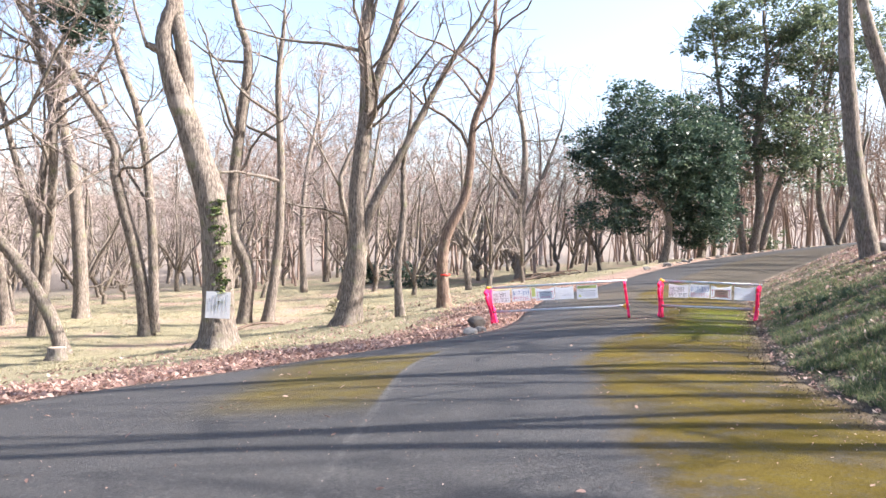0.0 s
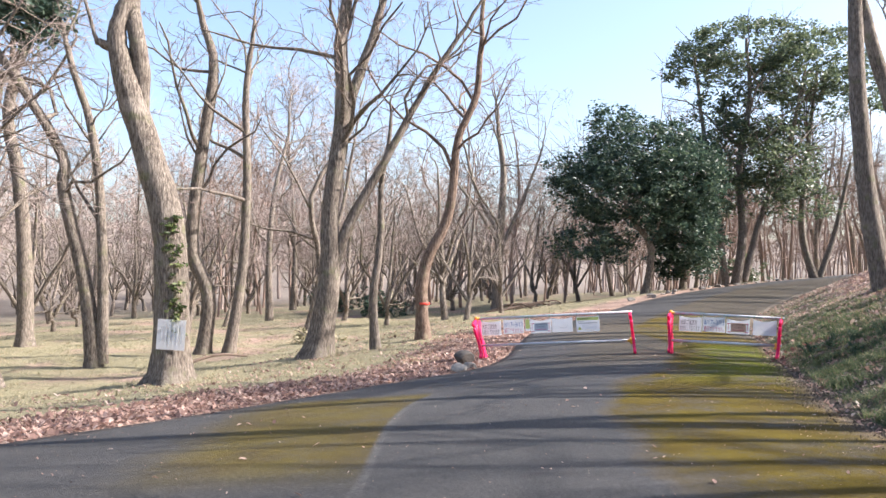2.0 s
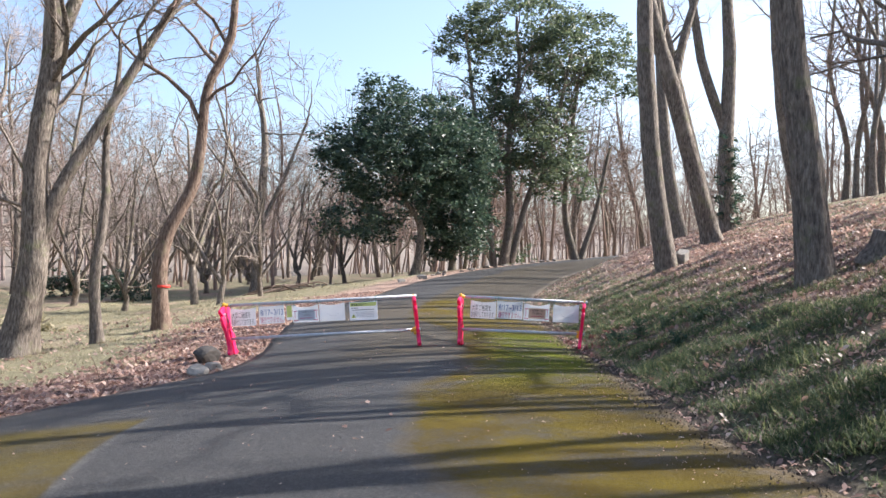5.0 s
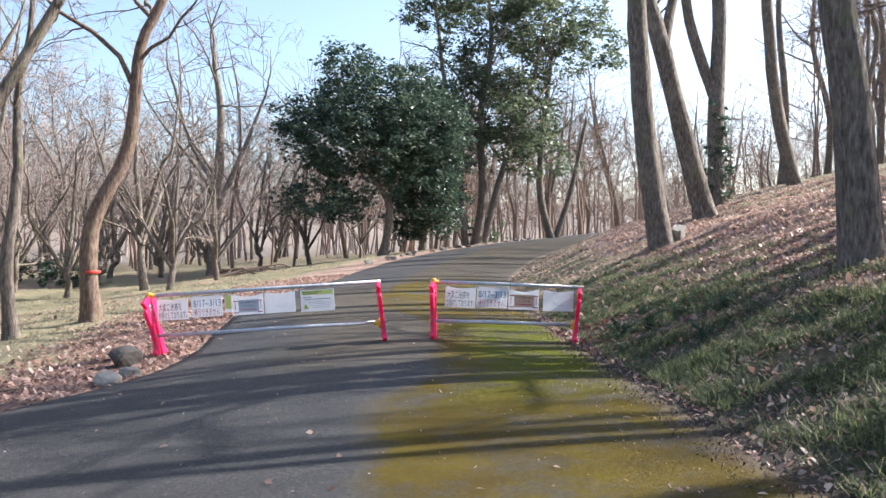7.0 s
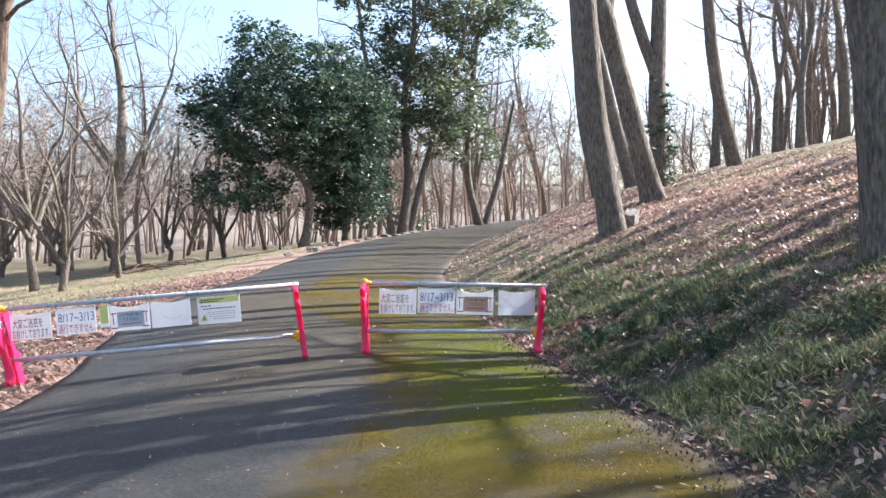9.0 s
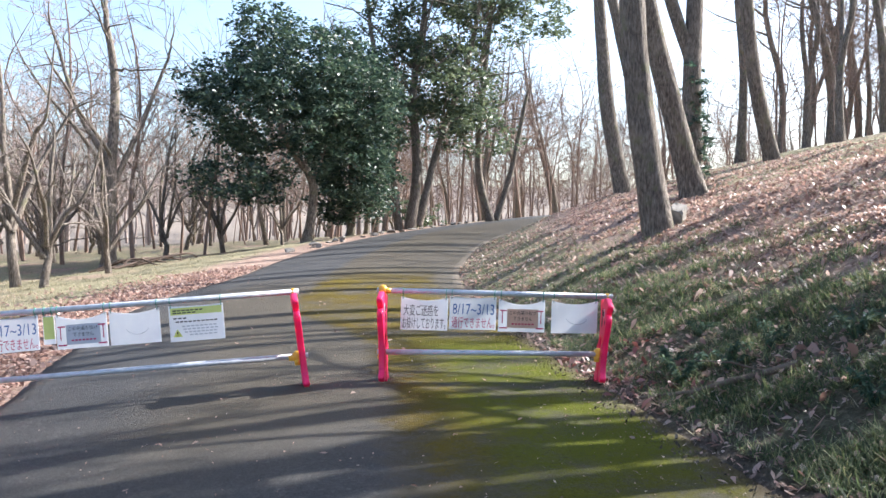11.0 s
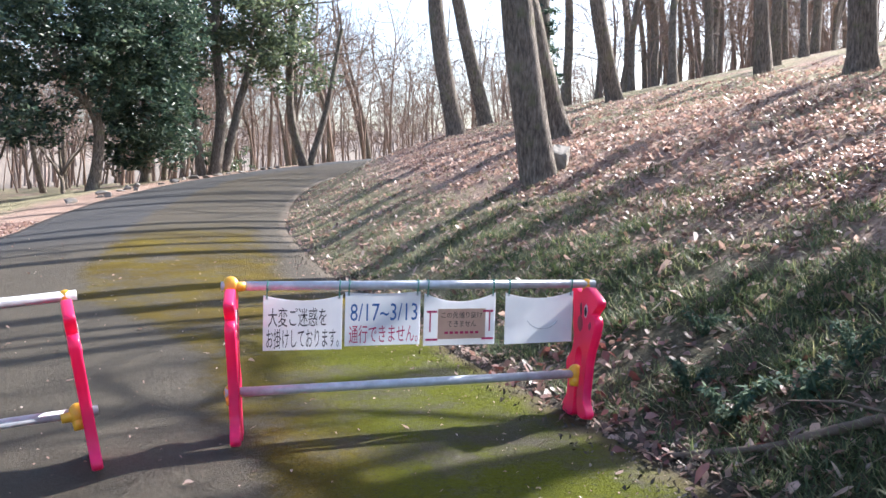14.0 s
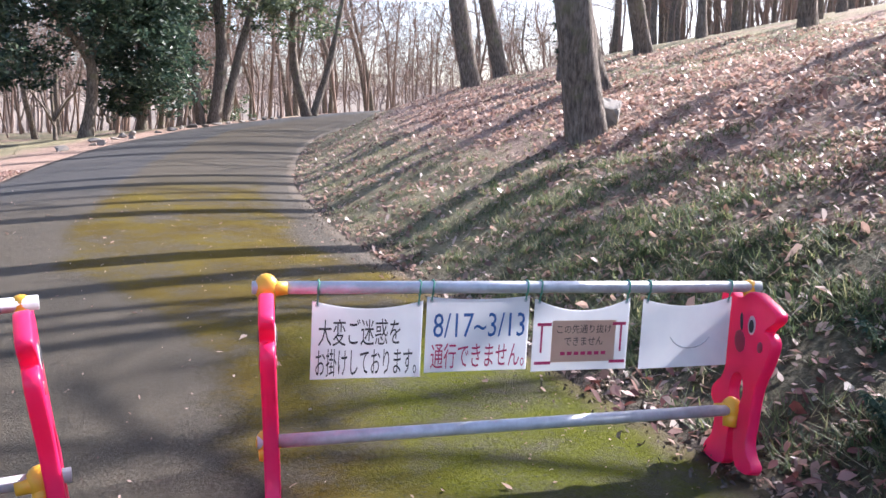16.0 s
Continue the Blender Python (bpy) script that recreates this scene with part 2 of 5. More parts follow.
    wide = calc(n, l, "MULTIPLY_ADD", calc(n, l, "SUBTRACT", mid, 0.5), 0.08, ss.outputs[0])
    edge = calc(n, l, "MULTIPLY", step01(n, l, calc(n, l, "ABSOLUTE", calc(n, l, "SUBTRACT", wide, 0.5)), 0.455, 0.5), 0.75)
    c = mixc(n, l, edge, c, (0.11, 0.085, 0.06))
    l.new(c, b.inputs["Base Color"])
    l.new(calc(n, l, "MULTIPLY_ADD", moss, 0.15, 0.72), b.inputs["Roughness"])
    l.new(calc(n, l, "MULTIPLY_ADD", moss, -0.3, 0.32), b.inputs["Specular IOR Level"])
    bump(n, l, b, calc(n, l, "ADD", calc(n, l, "ADD", fine, coarse), calc(n, l, "MULTIPLY", mid, 0.8)), 1.0, 0.018)
    return m


def soil_material():
    """Ground beside the road; the map holds the metres from the road's one edge (u) and other edge (v)."""
    m, n, l, b = mat("woodland_ground")
    co = n.new("ShaderNodeTexCoord")
    ob = co.outputs["Object"]
    sep = n.new("ShaderNodeSeparateXYZ")
    l.new(co.outputs["UV"], sep.inputs[0])
    dl, dr = sep.outputs[0], sep.outputs[1]
    fine = noise_tex(n, l, 22, 6, 0.75, ob)
    mid = noise_tex(n, l, 2.2, 5, 0.65, ob)
    big = noise_tex(n, l, 0.28, 4, 0.6, ob)
    litter = ramp(n, l, fine, (0.28, (0.12, 0.08, 0.06)), (0.5, (0.31, 0.21, 0.16)), (0.72, (0.54, 0.41, 0.33)))
    dry = ramp(n, l, fine, (0.28, (0.11, 0.102, 0.055)), (0.5, (0.24, 0.215, 0.125)), (0.75, (0.42, 0.36, 0.25)))
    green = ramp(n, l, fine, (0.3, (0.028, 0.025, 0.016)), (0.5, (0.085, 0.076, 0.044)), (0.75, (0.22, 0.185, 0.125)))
    dlw = calc(n, l, "MULTIPLY_ADD", calc(n, l, "SUBTRACT", mid, 0.5), 2.2, dl)
    left = mixc(n, l, step01(n, l, dlw, 1.3, 2.6), litter, dry)
    left = mixc(n, l, calc(n, l, "MULTIPLY", step01(n, l, big, 0.48, 0.66), step01(n, l, dlw, 3.0, 8.0)), left, litter)
    left = mixc(n, l, calc(n, l, "MULTIPLY", step01(n, l, mid, 0.5, 0.7), 0.4), left, green)
    far = ramp(n, l, mid, (0.3, (0.14, 0.115, 0.09)), (0.7, (0.25, 0.21, 0.175)))
    left = mixc(n, l, step01(n, l, dl, 22.0, 45.0), left, far)
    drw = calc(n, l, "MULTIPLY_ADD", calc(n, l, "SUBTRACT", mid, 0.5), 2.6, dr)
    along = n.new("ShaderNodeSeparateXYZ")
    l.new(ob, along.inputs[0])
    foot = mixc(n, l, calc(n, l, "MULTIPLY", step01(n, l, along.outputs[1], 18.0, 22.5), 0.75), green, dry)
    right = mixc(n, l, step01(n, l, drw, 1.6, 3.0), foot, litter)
    right = mixc(n, l, calc(n, l, "MULTIPLY", step01(n, l, big, 0.36, 0.56), step01(n, l, drw, 3.0, 7.0)), right, dry)
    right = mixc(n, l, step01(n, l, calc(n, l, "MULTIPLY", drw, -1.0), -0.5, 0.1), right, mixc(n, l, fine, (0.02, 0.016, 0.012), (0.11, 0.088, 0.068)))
    c = mixc(n, l, step01(n, l, calc(n, l, "SUBTRACT", dl, dr), -1.0, 1.0), right, left)
    l.new(c, b.inputs["Base Color"])
    b.inputs["Roughness"].default_value = 0.9
    b.inputs["Specular IOR Level"].default_value = 0.2
    bump(n, l, b, calc(n, l, "ADD", fine, mid), 0.8, 0.06)
    return m


ASPHALT, SOIL = asphalt_material(), soil_material()


# ---- building helpers ----
def mesh_from(name, verts, faces, material, smooth=False):
    me = bpy.data.meshes.new(name)
    me.from_pydata([tuple(v) for v in verts], [], [tuple(f) for f in faces])
    me.materials.append(material)
    if smooth:
        me.shade_smooth()
    me.update()
    return me


def part_mesh(name, me, parent, label=""):
    ob = new(name, me)
    ob.parent = parent
    return tagged(ob, label)


def part(name, bm, material, parent, label="", smooth=False):
    me = bpy.data.meshes.new(name)
    bm.to_mesh(me)
    bm.free()
    me.materials.append(material)
    if smooth:
        me.shade_smooth()
    return part_mesh(name, me, parent, label)


def thing(name, m, label, category, group="", kind=""):
    ob = new(name)
    ob.matrix_world = m
    return tagged(ob, label, category, group, kind)


def tube_arrays(paths):
    """Verts and faces of tapered tubes; each path is (points, radii, sides)."""
    vs, fs, base = [], [], 0
    for pts, rad, sides in paths:
        pts = np.asarray(pts, float)
        tan = np.gradient(pts, axis=0)
        tan /= np.linalg.norm(tan, axis=1)[:, None] + 1e-9
        ref = np.array([1.0, 0.0, 0.0]) if abs(tan[0][0]) < 0.8 else np.array([0.0, 1.0, 0.0])
        a = np.cross(tan, ref)
        a /= np.linalg.norm(a, axis=1)[:, None] + 1e-9
        c = np.cross(tan, a)
        ang = np.arange(sides) * 2 * np.pi / sides
        ring = a[:, None, :] * np.cos(ang)[None, :, None] + c[:, None, :] * np.sin(ang)[None, :, None]
        r = np.asarray(rad, float)
        r = r[:, None, None] if r.ndim == 1 else r[:, :, None]
        vs.append((pts[:, None, :] + ring * r).reshape(-1, 3))
        k = len(pts)
        i = np.arange(k - 1)[:, None] * sides + np.arange(sides)[None, :]
        j = np.arange(k - 1)[:, None] * sides + (np.arange(sides)[None, :] + 1) % sides
        f = np.stack([i, j, j + sides, i + sides], -1).reshape(-1, 4) + base
        fs.append(f)
        base += k * sides
    return np.concatenate(vs), np.concatenate(fs)


def tube_mesh(name, paths, material):
    """Tubes; a path of two points and three sides becomes a pointed twig of three faces."""
    tubes = [p for p in paths if len(p[0]) > 2 or p[2] > 3]
    tips = [p for p in paths if not (len(p[0]) > 2 or p[2] > 3)]
    v, f, per = np.zeros((0, 3)), np.zeros(0, np.int32), np.zeros(0, np.int32)
    if tubes:
        v, f = tube_arrays(tubes)
        per = np.full(len(f), 4)
        f = f.ravel()
    if tips:
        p, q = np.array([t[0][0] for t in tips], float), np.array([t[0][1] for t in tips], float)
        r = np.array([t[1][0] for t in tips])[:, None]
        d = q - p
        ref = np.where(np.abs(d[:, 2:3]) < 0.8 * np.linalg.norm(d, axis=1)[:, None], np.array([[0, 0, 1.0]]), np.array([[1.0, 0, 0]]))
        a = np.cross(d, ref)
        a /= np.linalg.norm(a, axis=1)[:, None] + 1e-9
        c = np.cross(d, a)
        c /= np.linalg.norm(c, axis=1)[:, None] + 1e-9
        tv = np.stack([p + a * r, p + (-0.5 * a + 0.87 * c) * r, p + (-0.5 * a - 0.87 * c) * r, q], 1).reshape(-1, 3)
        k = np.arange(len(tips))[:, None] * 4 + len(v)
        tf = (k[:, :, None] + np.array([[0, 1, 3], [1, 2, 3], [2, 0, 3]])[None]).reshape(-1)
        v, f, per = np.vstack([v, tv]), np.r_[f, tf], np.r_[per, np.full(len(tips) * 3, 3)]
    me = bpy.data.meshes.new(name)
    me.vertices.add(len(v))
    me.vertices.foreach_set("co", v.ravel())
    me.loops.add(len(f))
    me.loops.foreach_set("vertex_index", f.astype(np.int32))
    me.polygons.add(len(per))
    me.polygons.foreach_set("loop_start", np.r_[0, np.cumsum(per)[:-1]].astype(np.int32))
    me.materials.append(material)
    me.update(calc_edges=True)
    me.shade_smooth()
    return me


def quads_mesh(name, v, material, per=4):
    """Loose faces of per corners each; v is (count, per, 3)."""
    me = bpy.data.meshes.new(name)
    n = len(v)
    me.vertices.add(n * per)
    me.vertices.foreach_set("co", np.asarray(v, float).ravel())
    me.loops.add(n * per)
    me.loops.foreach_set("vertex_index", np.arange(n * per, dtype=np.int32))
    me.polygons.add(n)
    me.polygons.foreach_set("loop_start", np.arange(0, n * per, per, dtype=np.int32))
    me.materials.append(material)
    me.update(calc_edges=True)
    return me


def spline(points, count):
    """Catmull-Rom through the points."""
    p = np.asarray(points, float)
    p = np.vstack([2 * p[0] - p[1], p, 2 * p[-1] - p[-2]])
    out = []
    for k in range(1, len(p) - 2):
        for t in np.linspace(0, 1, count, endpoint=False):
            a, b, c, d = p[k - 1], p[k], p[k + 1], p[k + 2]
            out.append(0.5 * (2 * b + (c - a) * t + (2 * a - 5 * b + 4 * c - d) * t * t + (3 * b - a - 3 * c + d) * t ** 3))
    out.append(p[-2])
    return np.array(out)


def letters(text):
    """The flat mesh of one line of writing."""
    cu = bpy.data.curves.new("letters", "FONT")
    cu.body, cu.align_x, cu.align_y, cu.resolution_u = text, "CENTER", "CENTER", 2
    tmp = new("letters", cu)
    bpy.context.view_layer.update()
    me = bpy.data.meshes.new_from_object(tmp.evaluated_get(bpy.context.evaluated_depsgraph_get()))
    bpy.data.objects.remove(tmp)
    return me


LETTERS = {t: letters(t) for t in ("大変ご迷惑を", "お掛けしております。", "8/17~3/13", "通行できません。", "この先通り抜け", "できません", "!")}


# ---- the lie of the land ----
ROAD_LEFT = spline([(-20, -12, -0.6), (-13, -2, -0.5), (-9, 4.6, -0.42), (-5.7, 9.8, -0.34), (-3.1, 13.0, -0.30), (-0.8, 16.1, -0.27), (1.25, 18.9, -0.2), (2.35, 23.2, -0.08),
                    (3.6, 27.6, 0.03), (6.3, 33, 0.2), (8.8, 38, 0.45), (12, 43, 0.78), (16.5, 48, 1.2), (24, 54.5, 1.75), (33, 60, 2.3), (50, 68, 2.7), (85, 80, 2.6)], 16)
ROAD_RIGHT = spline([(4.0, -14, 0), (3.7, -6, 0), (3.55, 0, 0), (3.8, 6, 0), (4.25, 10.8, 0.0), (5.2, 14.0, 0.0), (6.45, 18, 0.0), (7.7, 21.8, 0.03),
                     (9.4, 26.6, 0.12), (11.6, 31.6, 0.28), (14.2, 36.3, 0.5), (17.2, 41, 0.82), (21, 45.5, 1.2), (28, 51, 1.75), (36, 56, 2.3), (52, 63.5, 2.7), (87, 75, 2.6)], 16)


def edge_dist(px, py, line):
    """Distance to an edge of the road (positive to its right) and the edge's height beside each place."""
    line = np.vstack([line[:-1:2], line[-1:]])
    a, b = line[:-1], line[1:]
    d = b[:, :2] - a[:, :2]
    ll = (d ** 2).sum(1)
    dist, z = np.empty(len(px)), np.empty(len(px))
    for s in range(0, len(px), 1200):
        qx, qy = px[s:s + 1200, None], py[s:s + 1200, None]
        t = np.clip(((qx - a[:, 0]) * d[:, 0] + (qy - a[:, 1]) * d[:, 1]) / ll, 0, 1)
        ex, ey = qx - (a[:, 0] + t * d[:, 0]), qy - (a[:, 1] + t * d[:, 1])
        d2 = ex ** 2 + ey ** 2
        k = d2.argmin(1)
        r = np.arange(len(k))
        side = d[k, 1] * ex[r, k] - d[k, 0] * ey[r, k]
        dist[s:s + 1200] = np.sqrt(d2[r, k]) * np.sign(side)
        w = 1 / (d2 + 0.05) ** 2
        zz = a[:, 2] + t * (b[:, 2] - a[:, 2])
        z[s:s + 1200] = (w * zz).sum(1) / w.sum(1)
    return dist, z


BANK_D = [0, 0.35, 1.0, 2.2, 3.2, 4.6, 7.0, 10, 20, 32, 45, 80, 400]
BANK_Z = [0, 0.06, 0.36, 0.90, 1.26, 1.75, 2.35, 3.1, 5.2, 7.4, 8.6, 9.0, 9.0]
FALL_D = [0, 0.6, 3, 5, 10, 18, 40, 60, 110, 170, 260, 500]
FALL_Z = [0, -0.03, -0.2, -0.45, -1.0, -1.15, -1.6, -1.6, 4.0, 13, 16, 16]


def wave(x, y):
    return (np.sin(x * 1.7 + 1.3 * np.sin(y * 0.9)) * np.sin(y * 1.3 + 0.7 * np.sin(x * 1.1)) + 0.5 * np.sin(x * 4.1 + y * 2.3) * np.sin(y * 3.7 - x * 1.9))


def land(px, py):
    """Height of the land, and the distances from the road's two edges (positive outside)."""
    px, py = np.atleast_1d(np.asarray(px, float)), np.atleast_1d(np.asarray(py, float))
    dl, zl = edge_dist(px, py, ROAD_LEFT)
    dr, zr = edge_dist(px, py, ROAD_RIGHT)
    out_l, out_r = -dl, dr
    f = np.clip(np.maximum(dl, 0) / (np.maximum(dl, 0) + np.maximum(-dr, 0) + 1e-6), 0, 1)
    z = zl * (1 - f) + zr * f + 0.44 * f * (1 - f)
    z = np.where(out_l > 0, zl + np.interp(out_l, FALL_D, FALL_Z) + 0.035 * wave(px, py) * np.clip(out_l / 2, 0, 1), z)
    z = np.where(out_r > 0, zr + np.interp(out_r, BANK_D, BANK_Z) + 0.05 * wave(px, py) * np.clip(out_r / 1.5, 0, 1), z)
    return z, out_l, out_r


def land_z(x, y):
    return float(land(x, y)[0][0])


def spaced(lo, hi, step, far, grow=1.25):
    mid = list(np.arange(lo, hi, step))
    up, s = [hi], step
    while up[-1] < far:
        s *= grow
        up.append(up[-1] + s)
    down, s = [lo], step
    while down[-1] > -far:
        s *= grow
        down.append(down[-1] - s)
    return np.array(down[:0:-1] + mid + up)


gx, gy = spaced(-12, 20, 0.28, 700), spaced(2, 42, 0.32, 700)
X, Y = np.meshgrid(gx, gy)
Z, OL, OR = land(X.ravel(), Y.ravel())
inside = np.minimum(np.clip(-OL, 0, 1), np.clip(-OR, 0, 1))
Zg = Z - 0.06 * np.clip(inside / 0.3, 0, 1)
nx, ny = len(gx), len(gy)
ii = (np.arange(ny - 1)[:, None] * nx + np.arange(nx - 1)[None, :]).ravel()
gf = np.stack([ii, ii + 1, ii + nx + 1, ii + nx], 1)
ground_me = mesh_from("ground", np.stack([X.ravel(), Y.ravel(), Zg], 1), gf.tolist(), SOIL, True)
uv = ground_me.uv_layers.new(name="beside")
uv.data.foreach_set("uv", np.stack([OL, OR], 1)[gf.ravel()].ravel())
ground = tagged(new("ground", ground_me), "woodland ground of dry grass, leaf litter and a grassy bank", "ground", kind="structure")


def build_road():
    n, k = len(ROAD_LEFT), 26
    f = np.r_[0, np.linspace(0, 1, k), 1]
    rng = np.random.default_rng(4)
    wob = np.cumsum(rng.normal(0, 0.012, (n, 2)), axis=0)
    wob -= np.stack([np.convolve(wob[:, c], np.ones(25) / 25, "same") for c in (0, 1)], 1)
    vs, uvs, shares = [], [], []
    for i in range(n):
        w = np.hypot(*(ROAD_RIGHT[i] - ROAD_LEFT[i])[:2])
        for j, t in enumerate(f):
            g = t + ((1 - t) * wob[i, 0] * (t < 0.02) + t * wob[i, 1] * (t > 0.98)) / w
            p = ROAD_LEFT[i] * (1 - g) + ROAD_RIGHT[i] * g
            z = land_cache[i * len(f) + j] if land_cache is not None else 0
            vs.append((p[0], p[1], z + 0.012 - (0.09 if j in (0, len(f) - 1) else 0)))
            uvs.append(((1 - g) * w, p[1]))
            shares.append((t, p[1]))
    return vs, uvs, shares, n, len(f)


land_cache = None
rv, ruv, rsh, rn, rk = build_road()
land_cache = land([v[0] for v in rv], [v[1] for v in rv])[0]
rv, ruv, rsh, rn, rk = build_road()
ri = (np.arange(rn - 1)[:, None] * rk + np.arange(rk - 1)[None, :]).ravel()
rf = np.stack([ri, ri + 1, ri + rk + 1, ri + rk], 1)
road_me = mesh_from("road", rv, rf.tolist(), ASPHALT, True)
ruvl = road_me.uv_layers.new(name="road")
ruvl.data.foreach_set("uv", np.array(ruv)[rf.ravel()].ravel())
rshl = road_me.uv_layers.new(name="share")
rshl.data.foreach_set("uv", np.array(rsh)[rf.ravel()].ravel())
tagged(new("road", road_me), "worn grey asphalt lane with yellow-green moss", "road", kind="structure")


# ---- trees ----
def sprout(rng, paths, pts, rad, level, spec):
    """Adds the side branches of one branch; spec: per level (count per metre, length share, sides, points, lift)."""
    if level >= len(spec):
        return
    per_m, share, sides, npts, lift, lo = spec[level]
    seg = np.linalg.norm(np.diff(pts, axis=0), axis=1)
    total = seg.sum()
    cum = np.r_[0, np.cumsum(seg)]
    count = max(1, int(total * (1 - lo) * per_m + rng.random()))
    for _ in range(count):
        s = lo + (1 - lo) * rng.random() ** 0.8
        d = s * total
        k = min(np.searchsorted(cum, d, "right") - 1, len(seg) - 1)
        t = (d - cum[k]) / seg[k]
        p = pts[k] * (1 - t) + pts[k + 1] * t
        r0 = rad[k] * (1 - t) + rad[k + 1] * t
        tan = (pts[k + 1] - pts[k]) / seg[k]
        side = rng.normal(0, 1, 3)
        side -= tan * (side @ tan)
        side /= np.linalg.norm(side) + 1e-9
        ang = rng.uniform(0.5, 1.25)
        way = tan * math.cos(ang) + side * math.sin(ang)
        ln = total * share * rng.uniform(0.55, 1.15) * (1.15 - 0.55 * s)
        q, out, step = p.copy(), [p], ln / (npts - 1)
        for _ in range(npts - 1):
            way = way + rng.normal(0, 0.27, 3) + np.array([0, 0, lift])
            way /= np.linalg.norm(way)
            q = q + way * step
            out.append(q)
        out = np.array(out)
        rr = max(0.0068, min(r0 * 0.5, 0.015 * ln + 0.003))
        rads = np.linspace(rr, max(rr * 0.3, 0.0045), npts)
        paths[level].append((out, rads, sides))
        sprout(rng, paths, out, rads, level + 1, spec)


FULL = [(1.2, 0.42, 6, 7, 0.05, 0.35), (2.0, 0.45, 4, 5, 0.03, 0.2), (4.2, 0.5, 3, 4, 0.02, 0.15), (8.0, 0.5, 3, 2, 0.0, 0.1)]
BANK = [(1.2, 0.42, 6, 7, 0.05, 0.35), (2.0, 0.45, 4, 5, 0.03, 0.2), (3.0, 0.5, 3, 4, 0.02, 0.15), (4.0, 0.5, 3, 2, 0.0, 0.1)]
LIGHT = [(1.3, 0.42, 4, 5, 0.04, 0.3), (2.8, 0.5, 3, 3, 0.02, 0.12), (11.0, 0.62, 3, 2, 0.0, 0.05)]
HILL = [(1.0, 0.36, 4, 5, 0.06, 0.35), (2.2, 0.5, 3, 3, 0.03, 0.15), (4.0, 0.6, 3, 2, 0.0, 0.1)]
SAPLING = [(1.9, 0.42, 3, 3, 0.05, 0.2), (4.0, 0.55, 3, 2, 0.0, 0.1)]
POLE = [(0.7, 0.34, 5, 4, 0.09, 0.4), (1.5, 0.45, 3, 3, 0.04, 0.2)]


def trunk_path(stem, sides=12, flare=1.5, rng=None, res=5):
    c = spline([s[:3] for s in stem], res)
    r = np.interp(np.linspace(0, len(stem) - 1, len(c)), range(len(stem)), [s[3] for s in stem])
    if rng is not None:
        c = c + rng.normal(0, 0.018, c.shape) * np.linspace(0, 1, len(c))[:, None]
    rings = np.repeat(r[:, None], sides, 1)
    if flare > 1:
        h = np.clip(1 - (c[:, 2] - c[0, 2]) / 0.9, 0, 1) ** 2
        lobes = 0.6 + 0.5 * np.cos(np.arange(sides) * 2 * np.pi / sides * 4 + c[0, 0] * 7)
        rings = rings * (1 + (flare - 1) * h[:, None] * lobes[None, :])
    if rng is not None:
        rings = rings * (1 + rng.normal(0, 0.03, rings.shape))
    return c, r, (c, rings, sides)


def bare_tree(x, y, stems, label, seed, bark_mat=None, spec=FULL, flare=1.5, top=4.0, group="", name="bare_tree", twig=None, lo=None):
    """A leafless tree; stems are lists of (dx, dy, height, radius) from its foot. Each stem grows on by top metres."""
    rng = np.random.default_rng(seed)
    z = land_z(x, y)
    ob = thing(name, pose(x, y, z), label, "tree", group)
    paths = {k: [] for k in range(len(spec))}
    for n, stem in enumerate(stems):
        stem = [list(s) for s in stem]
        if n == 0:
            stem[0][2] = -0.25
        if top > 0:
            dx, dy = [(stem[-1][k] - stem[-2][k]) / max(0.3, stem[-1][2] - stem[-2][2]) for k in (0, 1)]
            last = stem[-1]
            for g in (0.5, 1.0):
                stem.append([last[0] + dx * 0.6 * top * g + rng.normal(0, 0.15), last[1] + dy * 0.6 * top * g + rng.normal(0, 0.15), last[2] + top * g, last[3] * (1 - 0.85 * g)])
        c, r, tube = trunk_path(stem, (12 if n == 0 else 9) if spec in (FULL, BANK) else (8 if n == 0 else 6), flare if n == 0 else 1.0, rng, 5 if spec in (FULL, BANK) else 3)
        part_mesh("trunk" if n == 0 else "limb", tube_mesh("trunk", [tube], bark_mat or BARK_TAN), ob)
        sprout(rng, paths, c, r, 0, spec if lo is None else [(*spec[0][:5], lo), *spec[1:]])
    if spec in (FULL, BANK):
        for p in paths[0]:
            part_mesh("branch", tube_mesh("branch", [p], bark_mat or BARK_TAN), ob)
        tagged(part_mesh("branchwork", tube_mesh("branchwork", paths[1], bark_mat or BARK_TAN), ob), kind="stuff")
    else:
        tagged(part_mesh("branchwork", tube_mesh("branchwork", paths[0] + paths[1], bark_mat or BARK_TAN), ob), kind="stuff")
    rest = [p for k in range(2, len(spec)) for p in paths[k]]
    if rest:
        tagged(part_mesh("twig_crown", tube_mesh("twig_crown", rest, twig or TWIG), ob), kind="stuff")
    return ob


# trees beside the road, on the lower side
ivy_tree = bare_tree(-5.3, 20.54, [[(0, 0, 0, 0.40), (-0.05, 0, 2.08, 0.36), (-0.17, 0, 3.42, 0.34), (-0.64, 0, 5.02, 0.31), (-1.11, 0, 6.36, 0.25), (-1.3, 0, 7.3, 0.2), (-1.17, 0.1, 8.1, 0.16)],
                                    [(-0.75, 0.1, 5.4, 0.14), (-0.83, 0.15, 6.6, 0.19), (-0.93, 0.1, 7.4, 0.18), (-1.1, 0.3, 8.4, 0.14)], [(-1.25, 0, 7.0, 0.13), (-1.6, -0.05, 7.15, 0.09), (-1.75, -0.1, 7.35, 0.04)]],
                     "leaning tan-barked tree with ivy and a notice on its trunk", 11, flare=2.4, lo=0.75)
